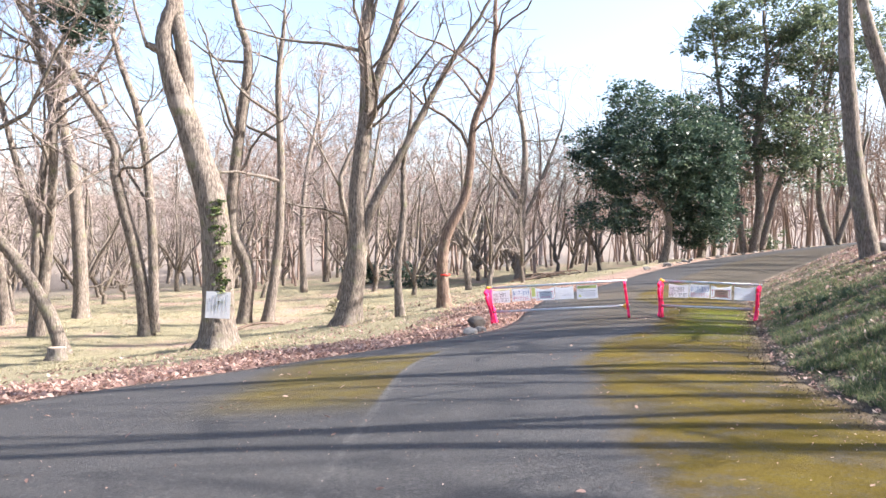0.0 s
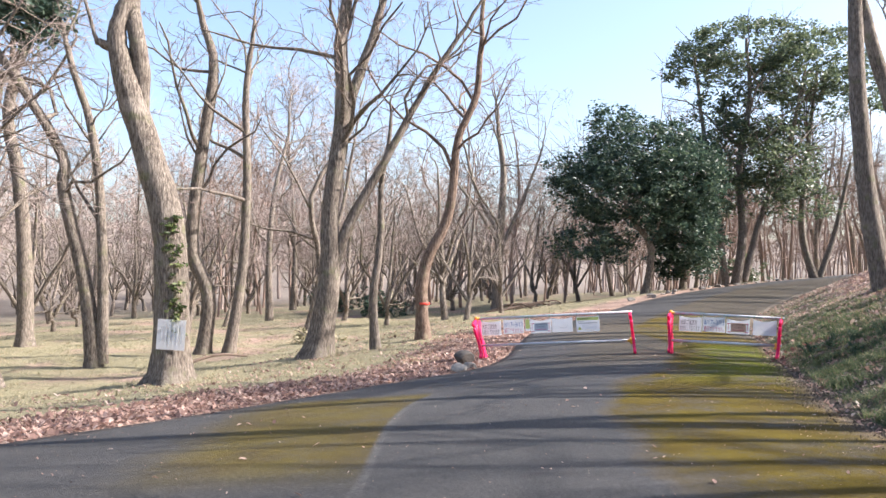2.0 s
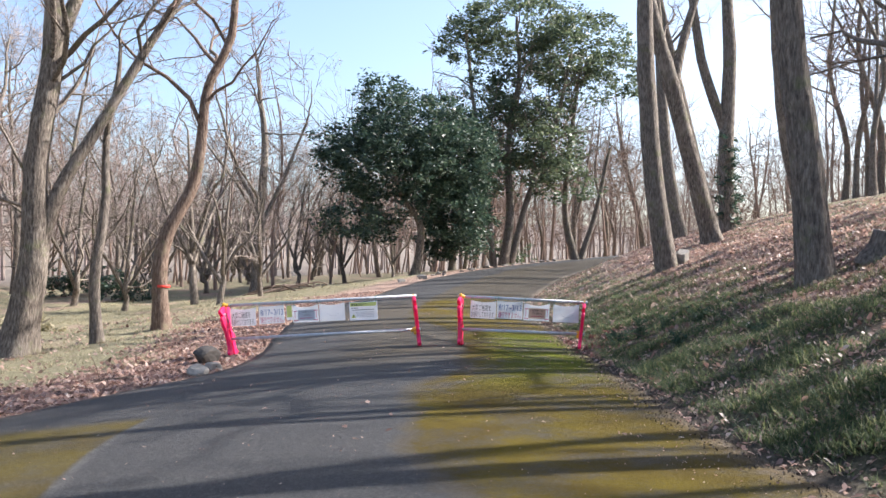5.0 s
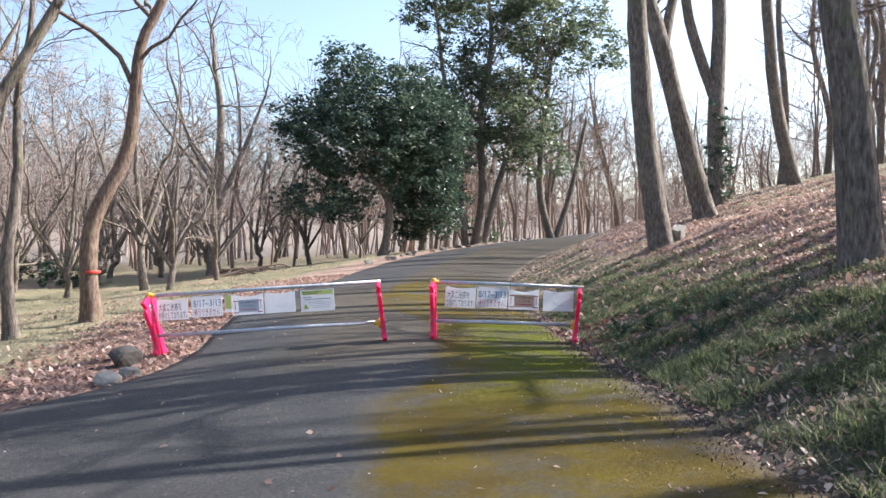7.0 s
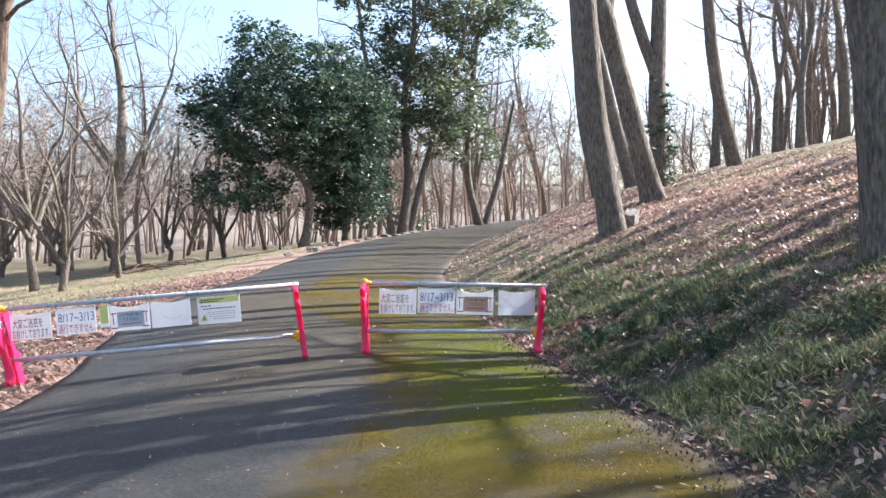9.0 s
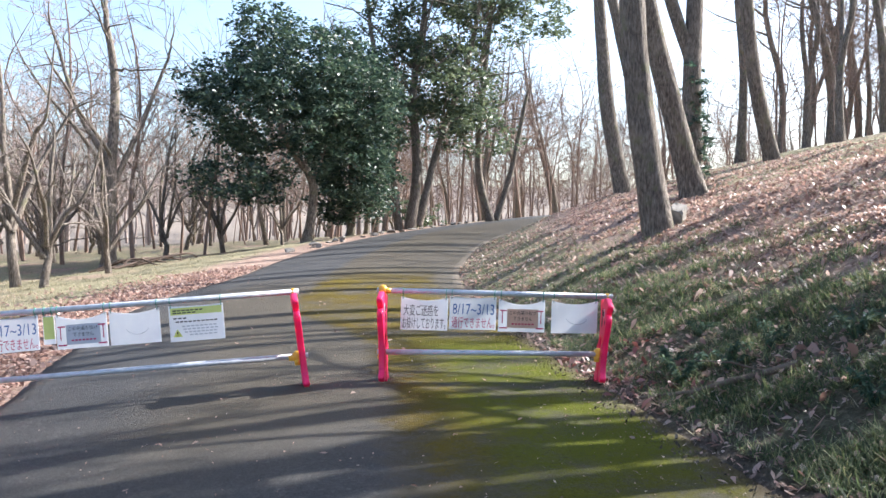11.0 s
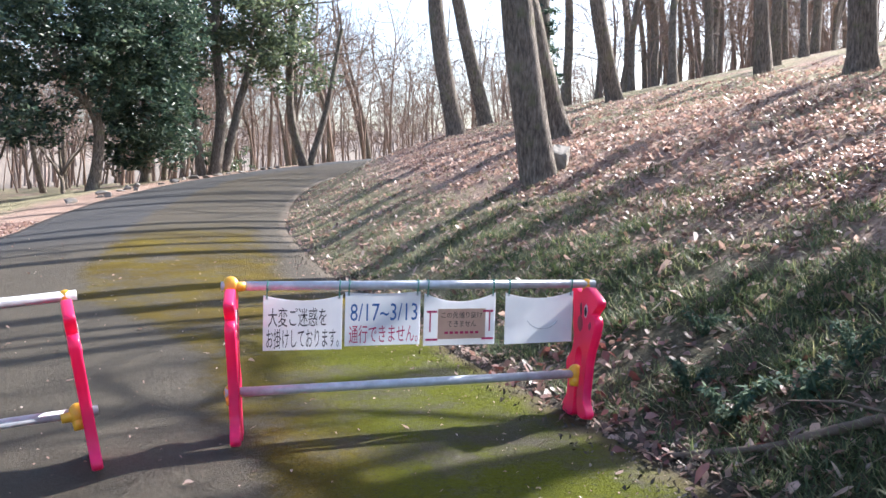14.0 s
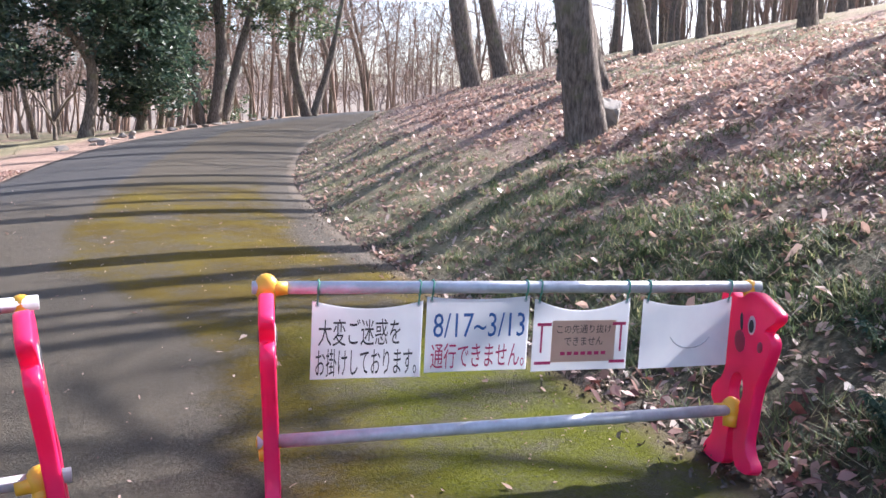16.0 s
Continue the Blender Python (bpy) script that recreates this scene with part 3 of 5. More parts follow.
bare_tree(-9.88, 22.8, [[(0, 0, 0, 0.2), (-0.5, 0, 1.1, 0.18), (-1.32, 0, 2.44, 0.165), (-2.2, 0, 3.6, 0.14)]], "slanting grey-brown bare tree beside a stump", 12, top=5, lo=0.5)
bare_tree(-9.2, 27, [[(0, 0, 0, 0.24), (-0.28, 0, 2.13, 0.2), (-0.98, 0, 4.95, 0.17), (-1.07, 0, 6.0, 0.15), (-2.48, 0, 8.3, 0.13), (-3.9, 0, 10.2, 0.1)],
                     [(0.22, 0, 0.1, 0.17), (0.13, 0, 3.5, 0.14), (-0.19, 0, 6.5, 0.12), (-0.81, 0, 8.4, 0.1)]], "crooked twin-stemmed bare tree in dry grass", 13, top=2.5)
bare_tree(-14.1, 33.84, [[(0, 0, 0, 0.3), (-0.1, 0, 3.1, 0.26), (-0.4, 0, 6.1, 0.23), (-0.86, 0, 8.5, 0.19), (-0.3, 0, 11.1, 0.13)]], "tall bare tree with grey-brown bark", 14, BARK_GREY)
bare_tree(-2.7, 24.28, [[(0, 0, 0, 0.36), (0.3, 0, 1.9, 0.28), (0.3, 0, 3.8, 0.22), (0.58, 0, 6.15, 0.21), (0.5, 0, 8.05, 0.17), (0.66, 0, 9.3, 0.14)],
                        [(0.36, 0, 2.0, 0.18), (0.74, 0, 3.3, 0.14), (1.61, 0, 4.9, 0.11), (2.79, 0, 7.1, 0.08), (3.9, 0, 8.85, 0.045)], [(0.6, 0, 6.1, 0.15), (1.21, 0, 7.9, 0.12), (1.56, 0, 9.15, 0.09)]],
          "pale-barked bare tree with three long forking limbs", 15, flare=1.7, top=2.5)
bare_tree(-1.2, 24.73, [[(0, 0, 0, 0.13), (-0.1, 0, 1.35, 0.11), (0.07, 0, 2.8, 0.095), (0.07, 0, 4.25, 0.07), (0.3, 0, 5.7, 0.05)]], "slender young bare tree", 16, BARK_GREY, top=1.5)
red_taped = bare_tree(0.06, 26.45, [[(0, 0, 0, 0.2), (-0.05, 0, 1.8, 0.165), (0.65, 0, 3.5, 0.135), (0.9, 0, 5.6, 0.11), (1.42, 0, 6.95, 0.095), (1.56, 0, 9.35, 0.06)]], "crooked reddish-brown bare tree with a red tape band", 17, BARK_RUST, top=1.5)
bare_tree(-6.9, 30, [[(0, 0, 0, 0.25), (0.15, 0, 1.85, 0.23), (-0.42, 0, 3.6, 0.21), (0, 0, 7.5, 0.19), (0.17, 0, 9.25, 0.16), (-0.2, 0, 10.6, 0.11)]], "bending bare tree with smooth tan bark", 18, top=2)
bare_tree(-6.1, 30, [[(0, 0, 0, 0.2), (0.4, 0, 2.65, 0.155), (0.5, 0, 5.4, 0.135), (0.4, 0, 8.3, 0.11), (0.6, 0, 10.2, 0.07)]], "slim straight bare tree in dry grass", 19, BARK_GREY, top=1.5)
bare_tree(-15.8, 31.5, [[(0, 0, 0, 0.24), (-0.5, 0, 3.2, 0.2), (-0.9, 0.2, 6.2, 0.17), (-0.6, 0.2, 9, 0.12)]], "bare tree with grey-brown bark", 20, BARK_GREY, top=2)
bare_tree(4.2, 47.5, [[(0, 0, 0, 0.28), (0.1, 0, 3.5, 0.22), (0.3, 0, 7, 0.17), (0.0, 0, 9.5, 0.11)], [(0.1, 0, 3.0, 0.13), (1.2, 0.3, 5.5, 0.1), (2.2, 0.5, 8.0, 0.06)], [(0.1, 0, 4.0, 0.12), (-1.0, 0.3, 6, 0.09), (-1.7, 0.5, 8.5, 0.06)], [(0.1, 0, 3.4, 0.11), (-0.9, -0.6, 5, 0.08), (-2.2, -0.8, 6.6, 0.05)]],
          "broad bare tree with a dense reddish twig crown", 21, BARK_GREY, top=2.5, twig=TWIG_HAZED)
# trees on the bank
bare_tree(11.9, 24.05, [[(0, 0, 0, 0.27), (-0.38, 0.1, 2.1, 0.24), (-0.6, 0.15, 4.8, 0.21), (-0.68, 0.15, 6.6, 0.19), (-0.7, 0.2, 9.5, 0.13)]], "dark-barked tree leaning over the leaf-strewn bank", 22, BARK_GREY, flare=1.35, top=3, spec=BANK, lo=0.6)
bare_tree(15.4, 27.2, [[(0, 0, 0, 0.3), (-0.5, 0.1, 1.6, 0.25), (-1.25, 0.3, 4.4, 0.24), (-1.8, 0.45, 6.4, 0.2), (-2.4, 0.5, 9, 0.13)], [(-1.25, 0.3, 4.4, 0.16), (-0.8, 0.5, 6.0, 0.13), (-0.1, 0.6, 8, 0.1)]],
          "leaning pale-barked tree with spreading roots on the bank", 23, flare=2.0, top=3, spec=BANK, lo=0.6)
bare_tree(8.85, 15.42, [[(0, 0, 0, 0.27), (-0.16, 0.05, 1.7, 0.225), (-0.38, 0.1, 3.2, 0.205), (-0.55, 0.15, 5.5, 0.19), (-0.7, 0.2, 9, 0.13)]], "dark straight tree trunk on the shaded bank", 24, BARK_GREY, flare=1.45, top=3, spec=BANK, lo=0.65)
ivied = bare_tree(18.6, 31.0, [[(0, 0, 0, 0.28), (-0.1, 0, 3.0, 0.26), (0.0, 0, 6.5, 0.22), (-0.2, 0.2, 10, 0.15)], [(-0.1, 0, 3.4, 0.19), (-1.0, 0.2, 6, 0.16), (-1.5, 0.3, 9.5, 0.11)]], "forked grey tree with dark ivy on the bank", 25, BARK_GREY, top=3, spec=BANK, lo=0.6)
bare_tree(21.0, 37.5, [[(0, 0, 0, 0.3), (-0.7, 0.1, 3.2, 0.26), (-1.0, 0.2, 7, 0.2), (-1.2, 0.2, 10, 0.14)]], "leaning grey bare tree on the bank", 26, BARK_GREY, top=3, spec=BANK, lo=0.6)
bare_tree(24.1, 39.6, [[(0, 0, 0, 0.28), (-1.0, 0.1, 3.2, 0.24), (-2.0, 0.2, 7, 0.2), (-2.8, 0.2, 10, 0.13)]], "slanting grey bare tree on the bank", 27, BARK_GREY, top=3, spec=BANK, lo=0.6)
bare_tree(18.9, 22.9, [[(0, 0, 0, 0.27), (-0.1, 0, 2.5, 0.24), (-0.3, 0, 6, 0.2), (-0.2, 0.2, 10, 0.14)]], "brown bare tree high on the leafy bank", 28, BARK_GREY, top=3, spec=BANK, lo=0.6)
bare_tree(22.9, 32.3, [[(0, 0, 0, 0.26), (-0.9, 0, 2.8, 0.22), (-1.3, 0, 6, 0.19), (-1.4, 0.2, 10, 0.13)]], "curving grey bare tree on the bank", 29, BARK_GREY, top=3, spec=BANK, lo=0.6)
bare_tree(11.5, 10.5, [[(0, 0, 0, 0.25), (-0.2, 0, 2.5, 0.21), (-1.0, 0.2, 5.5, 0.18), (-1.8, 0.5, 9, 0.13)]], "dark bare tree on the bank", 30, BARK_GREY, top=3, spec=BANK, lo=0.5)

# trees out of view, added to shade the bank's foot and the lane
bare_tree(13.5, 16.5, [[(0, 0, 0, 0.2), (-0.2, 0, 3, 0.17), (-0.3, 0.1, 6, 0.14), (-0.2, 0.2, 9, 0.1)]], "unseen bare tree with a twiggy crown, added to shade the bank", 31, BARK_GREY, top=3, spec=BANK, lo=0.3)
bare_tree(16.0, 17.4, [[(0, 0, 0, 0.22), (0.2, 0, 3, 0.19), (0.1, 0.1, 6, 0.15), (-0.2, 0.2, 9, 0.1)]], "unseen bare tree with a twiggy crown, added to shade the bank", 32, BARK_GREY, top=3, spec=BANK, lo=0.3)
bare_tree(12.6, 16.4, [[(0, 0, 0, 0.18), (0.2, 0, 2.5, 0.15), (0.1, 0.1, 5, 0.12), (0.3, 0.2, 7.5, 0.08)]], "unseen bushy bare tree, added to shade bank and lane", 34, BARK_GREY, top=2.5, spec=BANK, lo=0.15)
bare_tree(14.8, 15.2, [[(0, 0, 0, 0.18), (-0.2, 0, 2.5, 0.15), (0.1, 0.1, 5, 0.12), (-0.2, 0.2, 7.5, 0.08)]], "unseen bushy bare tree, added to shade bank and lane", 35, BARK_GREY, top=2.5, spec=BANK, lo=0.15)
bare_tree(18.2, 15.8, [[(0, 0, 0, 0.2), (-0.2, 0, 3, 0.17), (-0.5, 0.1, 6, 0.14), (-0.2, 0.2, 9, 0.1)]], "unseen bare tree with a twiggy crown, added to shade the bank", 33, BARK_GREY, top=3, spec=BANK, lo=0.3)
for k, (x, y) in enumerate([(11.7, 15.9), (18.4, 21.2)]):
    bare_tree(x, y, [[(0, 0, 0, 0.2), (0.2, 0, 2.5, 0.17), (-0.2, 0.1, 5.5, 0.13), (0.1, 0.2, 8.5, 0.09)], [(0.1, 0, 2.0, 0.11), (-0.6, 0.7, 4.5, 0.09), (-0.9, 1.2, 7.5, 0.05)]], "unseen bushy bare tree, added to shade bank and lane", 36 + k, BARK_GREY, top=2.5, lo=0.2)


# ---- woods all round, from a few kinds ----
def wood_kind(seed, height, lean, bark_mat, twig, forked):
    rng = np.random.default_rng(seed)
    k = rng.uniform(-1, 1, 8)
    h = height
    stems = [[(0, 0, 0, 0.0145 * h), (lean * 0.45 + 0.4 * k[0], 0.3 * k[1], h * 0.25, 0.0115 * h), (lean * 0.7 + 0.8 * k[2], 0.6 * k[3], h * 0.5, 0.009 * h), (lean + 1.0 * k[4], 0.7 * k[5], h * 0.75, 0.006 * h)]]
    if forked:
        stems.append([(lean * 0.3 + 0.2 * k[0], 0.2 * k[1], h * 0.2, 0.009 * h), (lean * 0.4 + 0.9 + 0.3 * k[6], 0.5 * k[7], h * 0.45, 0.0075 * h), (lean * 0.5 + 1.5, k[7], h * 0.72, 0.005 * h)])
    return stems, bark_mat, twig


rngw = np.random.default_rng(77)
LOW_LABEL = "bare pinkish-brown tree of the lower woodland"
HILL_LABEL = "bare grey-brown tree of the hillside wood"
def spreading_kind(seed, height):
    """A short trunk that parts low into crooked, wide limbs."""
    rng = np.random.default_rng(seed)
    fork = rng.uniform(0.9, 1.7)
    k = rng.normal(0, 0.18, 6)
    stems = [[(0, 0, 0, 0.13), (k[0], k[1], fork * 0.55, 0.112), (k[0] + k[2], k[1] + k[3], fork, 0.1), (2 * k[0] + k[4], 2 * k[1] + k[5], height * 0.55, 0.065), (3 * k[0], 3 * k[1], height * 0.86, 0.03)]]
    a0, limbs = rng.uniform(0, 6.28), rng.integers(3, 5)
    for n in range(limbs):
        a, z = a0 + n * 6.28 / limbs + rng.normal(0, 0.25), fork * rng.uniform(0.75, 1.1)
        w, path = rng.uniform(1.6, 2.6), []
        for g, (out, up) in enumerate([(0.02, 0), (0.35, 0.3), (0.62, 0.5), (0.85, 0.78), (1.0, 1.0)]):
            a += rng.normal(0, 0.16) if g > 1 else 0
            path.append((k[0] + math.cos(a) * w * out, k[1] + math.sin(a) * w * out, z + (height * rng.uniform(0.72, 0.9) - z) * up, (0.08, 0.066, 0.05, 0.034, 0.016)[g]))
        stems.append(path)
    return stems


thickets = [bare_tree(-22 + 7 * k, 58 + 4 * k, spreading_kind(150 + k, h), "low-forking bare tree with a wide pinkish twig crown", 260 + k, b, LIGHT, 1.3, 0.8, "lower wood", twig=TWIG_HAZED, lo=0.2)
            for k, (h, b) in enumerate([(6.0, BARK_GREY), (7.2, BARK_TAN), (5.2, BARK_GREY), (6.6, BARK_GREY)])]
low_kinds = [bare_tree(-30 - 6 * k, 62 + 5 * k, *wood_kind(100 + k, h, ln, b, TWIG_HAZED, fk)[:1], LOW_LABEL, 200 + k, b, LIGHT, 1.3, h * 0.22, "lower wood", twig=TWIG_HAZED, lo=0.25)
             for k, (h, ln, b, fk) in enumerate([(10, 0.6, BARK_TAN, True), (11.5, -0.7, BARK_GREY, False), (9, 0.3, BARK_TAN, True), (12, -0.3, BARK_TAN, True), (8, 0.9, BARK_RUST, True)])]
mixed_kinds = thickets + low_kinds[:2]
hill_kinds = [bare_tree(34 + 5 * k, 40 + 4 * k, *wood_kind(120 + k, h, ln, b, TWIG, fk)[:1], HILL_LABEL, 220 + k, b, HILL, 1.4, h * 0.22, "hillside wood", lo=0.38)
              for k, (h, ln, b, fk) in enumerate([(14, -1.2, BARK_GREY, False), (15, -0.4, BARK_GREY, True), (13, 0.5, BARK_GREY, True), (16, -1.8, BARK_GREY, False)])]


pole_kinds = [bare_tree(46 + 5 * k, 22 + 3 * k, *wood_kind(130 + k, h, ln, b, TWIG, fk)[:1], "bare grey tree with a high sparse crown on the hillside", 240 + k, b, HILL, 1.4, h * 0.2, "hillside wood", lo=0.5)
              for k, (h, ln, b, fk) in enumerate([(14, -0.8, BARK_GREY, False), (13, 0.4, BARK_GREY, True)])]


def clear_of(spots, x, y, gap):
    return all((x - a) ** 2 + (y - b) ** 2 > gap * gap for a, b in spots)


def scatter(kinds, count, xr, yr, gap, keep, spots, scale=(0.8, 1.2)):
    tries = 0
    while count > 0 and tries < 6000:
        tries += 1
        x, y = rngw.uniform(*xr), rngw.uniform(*yr)
        if not clear_of(spots, x, y, gap):
            continue
        z, ol, orr = (float(v[0]) for v in land(x, y))
        if not keep(x, y, ol, orr):
            continue
        spots.append((x, y))
        ob = copy_thing(kinds[rngw.integers(len(kinds))], pose(x, y, z, 0, 0, rngw.uniform(-40, 40) if kinds is pole_kinds or kinds is hill_kinds else rngw.uniform(0, 360)))
        s = rngw.uniform(*scale)
        ob.scale = (s, s, s)
        count -= 1


spots = [(-5, 20), (-10, 23), (-9, 27), (-14, 34), (-3, 24), (-1, 25), (0, 26), (-7, 30), (-6, 30), (-16, 31), (4, 47.5), (12, 24), (15.4, 27), (9, 15.5), (18.6, 31), (21, 37.5), (24, 39.6), (19, 23), (23, 32), (11.5, 10.5), (12, 48), (18, 51)]
scatter(mixed_kinds, 70, (-42, 8), (32, 66), 2.6, lambda x, y, ol, orr: ol > 4 and y > 34 + 0.25 * max(0, x + 12), spots)
scatter(mixed_kinds, 40, (-50, 26), (62, 92), 3.0, lambda x, y, ol, orr: ol > 5, spots)
scatter(low_kinds, 22, (-45, -12), (14, 36), 3.2, lambda x, y, ol, orr: ol > 9, spots)
scatter(pole_kinds, 24, (15, 62), (27, 54), 2.8, lambda x, y, ol, orr: orr > 8.5 and x - 20 < 2.2 * (y - 26), spots)
scatter(pole_kinds, 14, (18, 70), (30, 66), 3.0, lambda x, y, ol, orr: orr > 12 and x - 20 < 2.2 * (y - 26), spots, (0.55, 0.8))
scatter(hill_kinds, 34, (28, 76), (46, 82), 2.8, lambda x, y, ol, orr: orr > 8.5, spots)
scatter(thickets, 15, (-6, 15), (51, 76), 2.3, lambda x, y, ol, orr: ol > 4, spots)
scatter(pole_kinds, 9, (28, 60), (12, 34), 4.0, lambda x, y, ol, orr: orr > 18, spots)
scatter(hill_kinds, 24, (20, 80), (60, 95), 3.0, lambda x, y, ol, orr: ol > 2.5 or orr > 3, spots)


def small_kinds(rng, count, heights, sway, girth, spec, thin):
    """Verts and faces of a few simple bare trees, to be joined into one wood."""
    kinds = []
    for _ in range(count):
        paths = {0: [], 1: []}
        h = rng.uniform(*heights)
        stem = np.array([(0, 0, -0.3)] + [(rng.normal(0, sway * g), rng.normal(0, sway * g), h * g) for g in (0.25, 0.5, 0.75, 1.0)])
        rad = girth * h * np.array([1.0, 0.8, 0.62, 0.4, 0.12])
        stem_s = spline(stem, 3)
        rad_s = np.interp(np.linspace(0, 4, len(stem_s)), range(5), rad)
        sprout(rng, paths, stem_s, rad_s, 0, spec)
        kinds.append(tube_arrays([(stem_s, rad_s, 6)] + [(p, np.maximum(r, thin), k) for p, r, k in paths[0] + paths[1]]))
    return kinds


def joined_wood(name, label, rng, kinds, xy, material, scale):
    """One object of many trees that nobody could count."""
    z, vs, fs, base = land(xy[:, 0], xy[:, 1])[0], [], [], 0
    for (x, y), h in zip(xy, z):
        v, f = kinds[rng.integers(len(kinds))]
        a, s = rng.uniform(0, 6.28), rng.uniform(*scale)
        c, t = math.cos(a) * s, math.sin(a) * s
        vs.append(np.stack([v[:, 0] * c - v[:, 1] * t + x, v[:, 0] * t + v[:, 1] * c + y, v[:, 2] * s + h], 1))
        fs.append(f + base)
        base += len(v)
    v, f = np.concatenate(vs), np.concatenate(fs)
    tagged(new(name, quads_mesh(name, v[f], material)), label, "woods", kind="stuff")


def strewn(rng, count, xr, yr, gap, keep, taken):
    """Places at least gap apart for which keep(x, y, beside one edge, beside the other) holds."""
    x, y = rng.uniform(*xr, count * 30), rng.uniform(*yr, count * 30)
    _, ol, orr = land(x, y)
    out = []
    for i in np.flatnonzero(keep(x, y, ol, orr)):
        if len(out) < count and clear_of(taken, x[i], y[i], gap):
            taken.append((x[i], y[i]))
            out.append((x[i], y[i]))
    return np.array(out)


rngj = np.random.default_rng(88)
# bare poles higher up the hill, added out of view to streak the lane with shadow
poles = small_kinds(rngj, 5, (10, 15), 0.55, 0.0135, POLE, 0.012)
joined_wood("hillside_wood", "tall bare grey trees added out of view to streak the lane with shadow", rngj, poles, np.vstack([
    strewn(rngj, 14, (10, 36), (-12, 0), 2.0, lambda x, y, ol, orr: orr > 4.5, spots),
    strewn(rngj, 50, (9.5, 36), (0, 14.5), 1.7, lambda x, y, ol, orr: orr > 4.5, spots),
    strewn(rngj, 10, (14, 36), (15, 27), 2.2, lambda x, y, ol, orr: y < 14.6 + 0.36 * (x - 3.4), spots)]), BARK_GREY, (0.8, 1.15))
young = small_kinds(rngj, 5, (5.5, 10.5), 0.7, 0.0065, SAPLING, 0.009)
joined_wood("undergrowth", "slender young bare trees between the hillside trunks", rngj, young, np.vstack([
    strewn(rngj, 190, (20, 80), (36, 80), 1.4, lambda x, y, ol, orr: (orr > 10) & (x - 20 < 2.2 * (y - 26)), spots),
    strewn(rngj, 80, (12, 52), (57, 92), 1.4, lambda x, y, ol, orr: (ol > 3) | (orr > 3), spots)]), TWIG, (0.7, 1.3))
tall = small_kinds(rngj, 6, (9, 14), 0.9, 0.0085, [(1.5, 0.36, 4, 4, 0.06, 0.25), (3.2, 0.55, 3, 2, 0.02, 0.1)], 0.011)
joined_wood("wood_beyond_bend", "thin twiggy bare trees crowding the wood beyond the bend", rngj, tall, np.vstack([
    strewn(rngj, 150, (16, 84), (46, 92), 1.8, lambda x, y, ol, orr: ((orr > 9) | (ol > 3.5)) & (np.hypot(x, y) > 58), spots),
    strewn(rngj, 45, (-18, 9), (50, 78), 2.0, lambda x, y, ol, orr: ol > 5, spots)]), TWIG, (0.75, 1.2))
woods = small_kinds(rngj, 5, (7, 11), 0.8, 0.014, [(1.5, 0.42, 3, 3, 0.06, 0.2), (2.0, 0.55, 3, 2, 0.02, 0.1)], 0.022)
ang, reach = rngj.uniform(radians(-62), radians(66), 2600), rngj.uniform(64, 205, 2600)
fx, fy = reach * np.sin(ang), reach * np.cos(ang)
_, fol, forr = land(fx, fy)
keep = np.flatnonzero((fol > 22) | (forr > 25) & (fx * 0.35 + fy > 78))[:620]
joined_wood("far_woods", "far slope covered with pale bare trees", rngj, woods, np.stack([fx, fy], 1)[keep], TWIG_HAZED, (0.8, 1.4))


# ---- evergreens ----
def leaf_cloud(rng, centres, radii, per, size, squash=0.6):
    """Leaves as small pointed quads in ragged clumps."""
    c = np.repeat(np.asarray(centres), per, 0)
    r = np.repeat(np.asarray(radii), per)
    d = rng.normal(0, 1, c.shape)
    d /= np.linalg.norm(d, axis=1)[:, None]
    p = c + d * (r * rng.uniform(0.35, 1.05, len(r)) )[:, None] * np.array([1, 1, squash])
    a = rng.normal(0, 1, p.shape)
    a[:, 2] *= 0.5
    a /= np.linalg.norm(a, axis=1)[:, None]
    nrm = d + rng.normal(0, 0.7, p.shape) + np.array([0, 0, 0.5])
    b = np.cross(a, nrm)
    b /= np.linalg.norm(b, axis=1)[:, None] + 1e-9
    s = (size * rng.uniform(0.6, 1.3, len(p)))[:, None]
    return np.stack([p - a * s, p + b * s * 0.42, p + a * s, p - b * s * 0.42], 1)


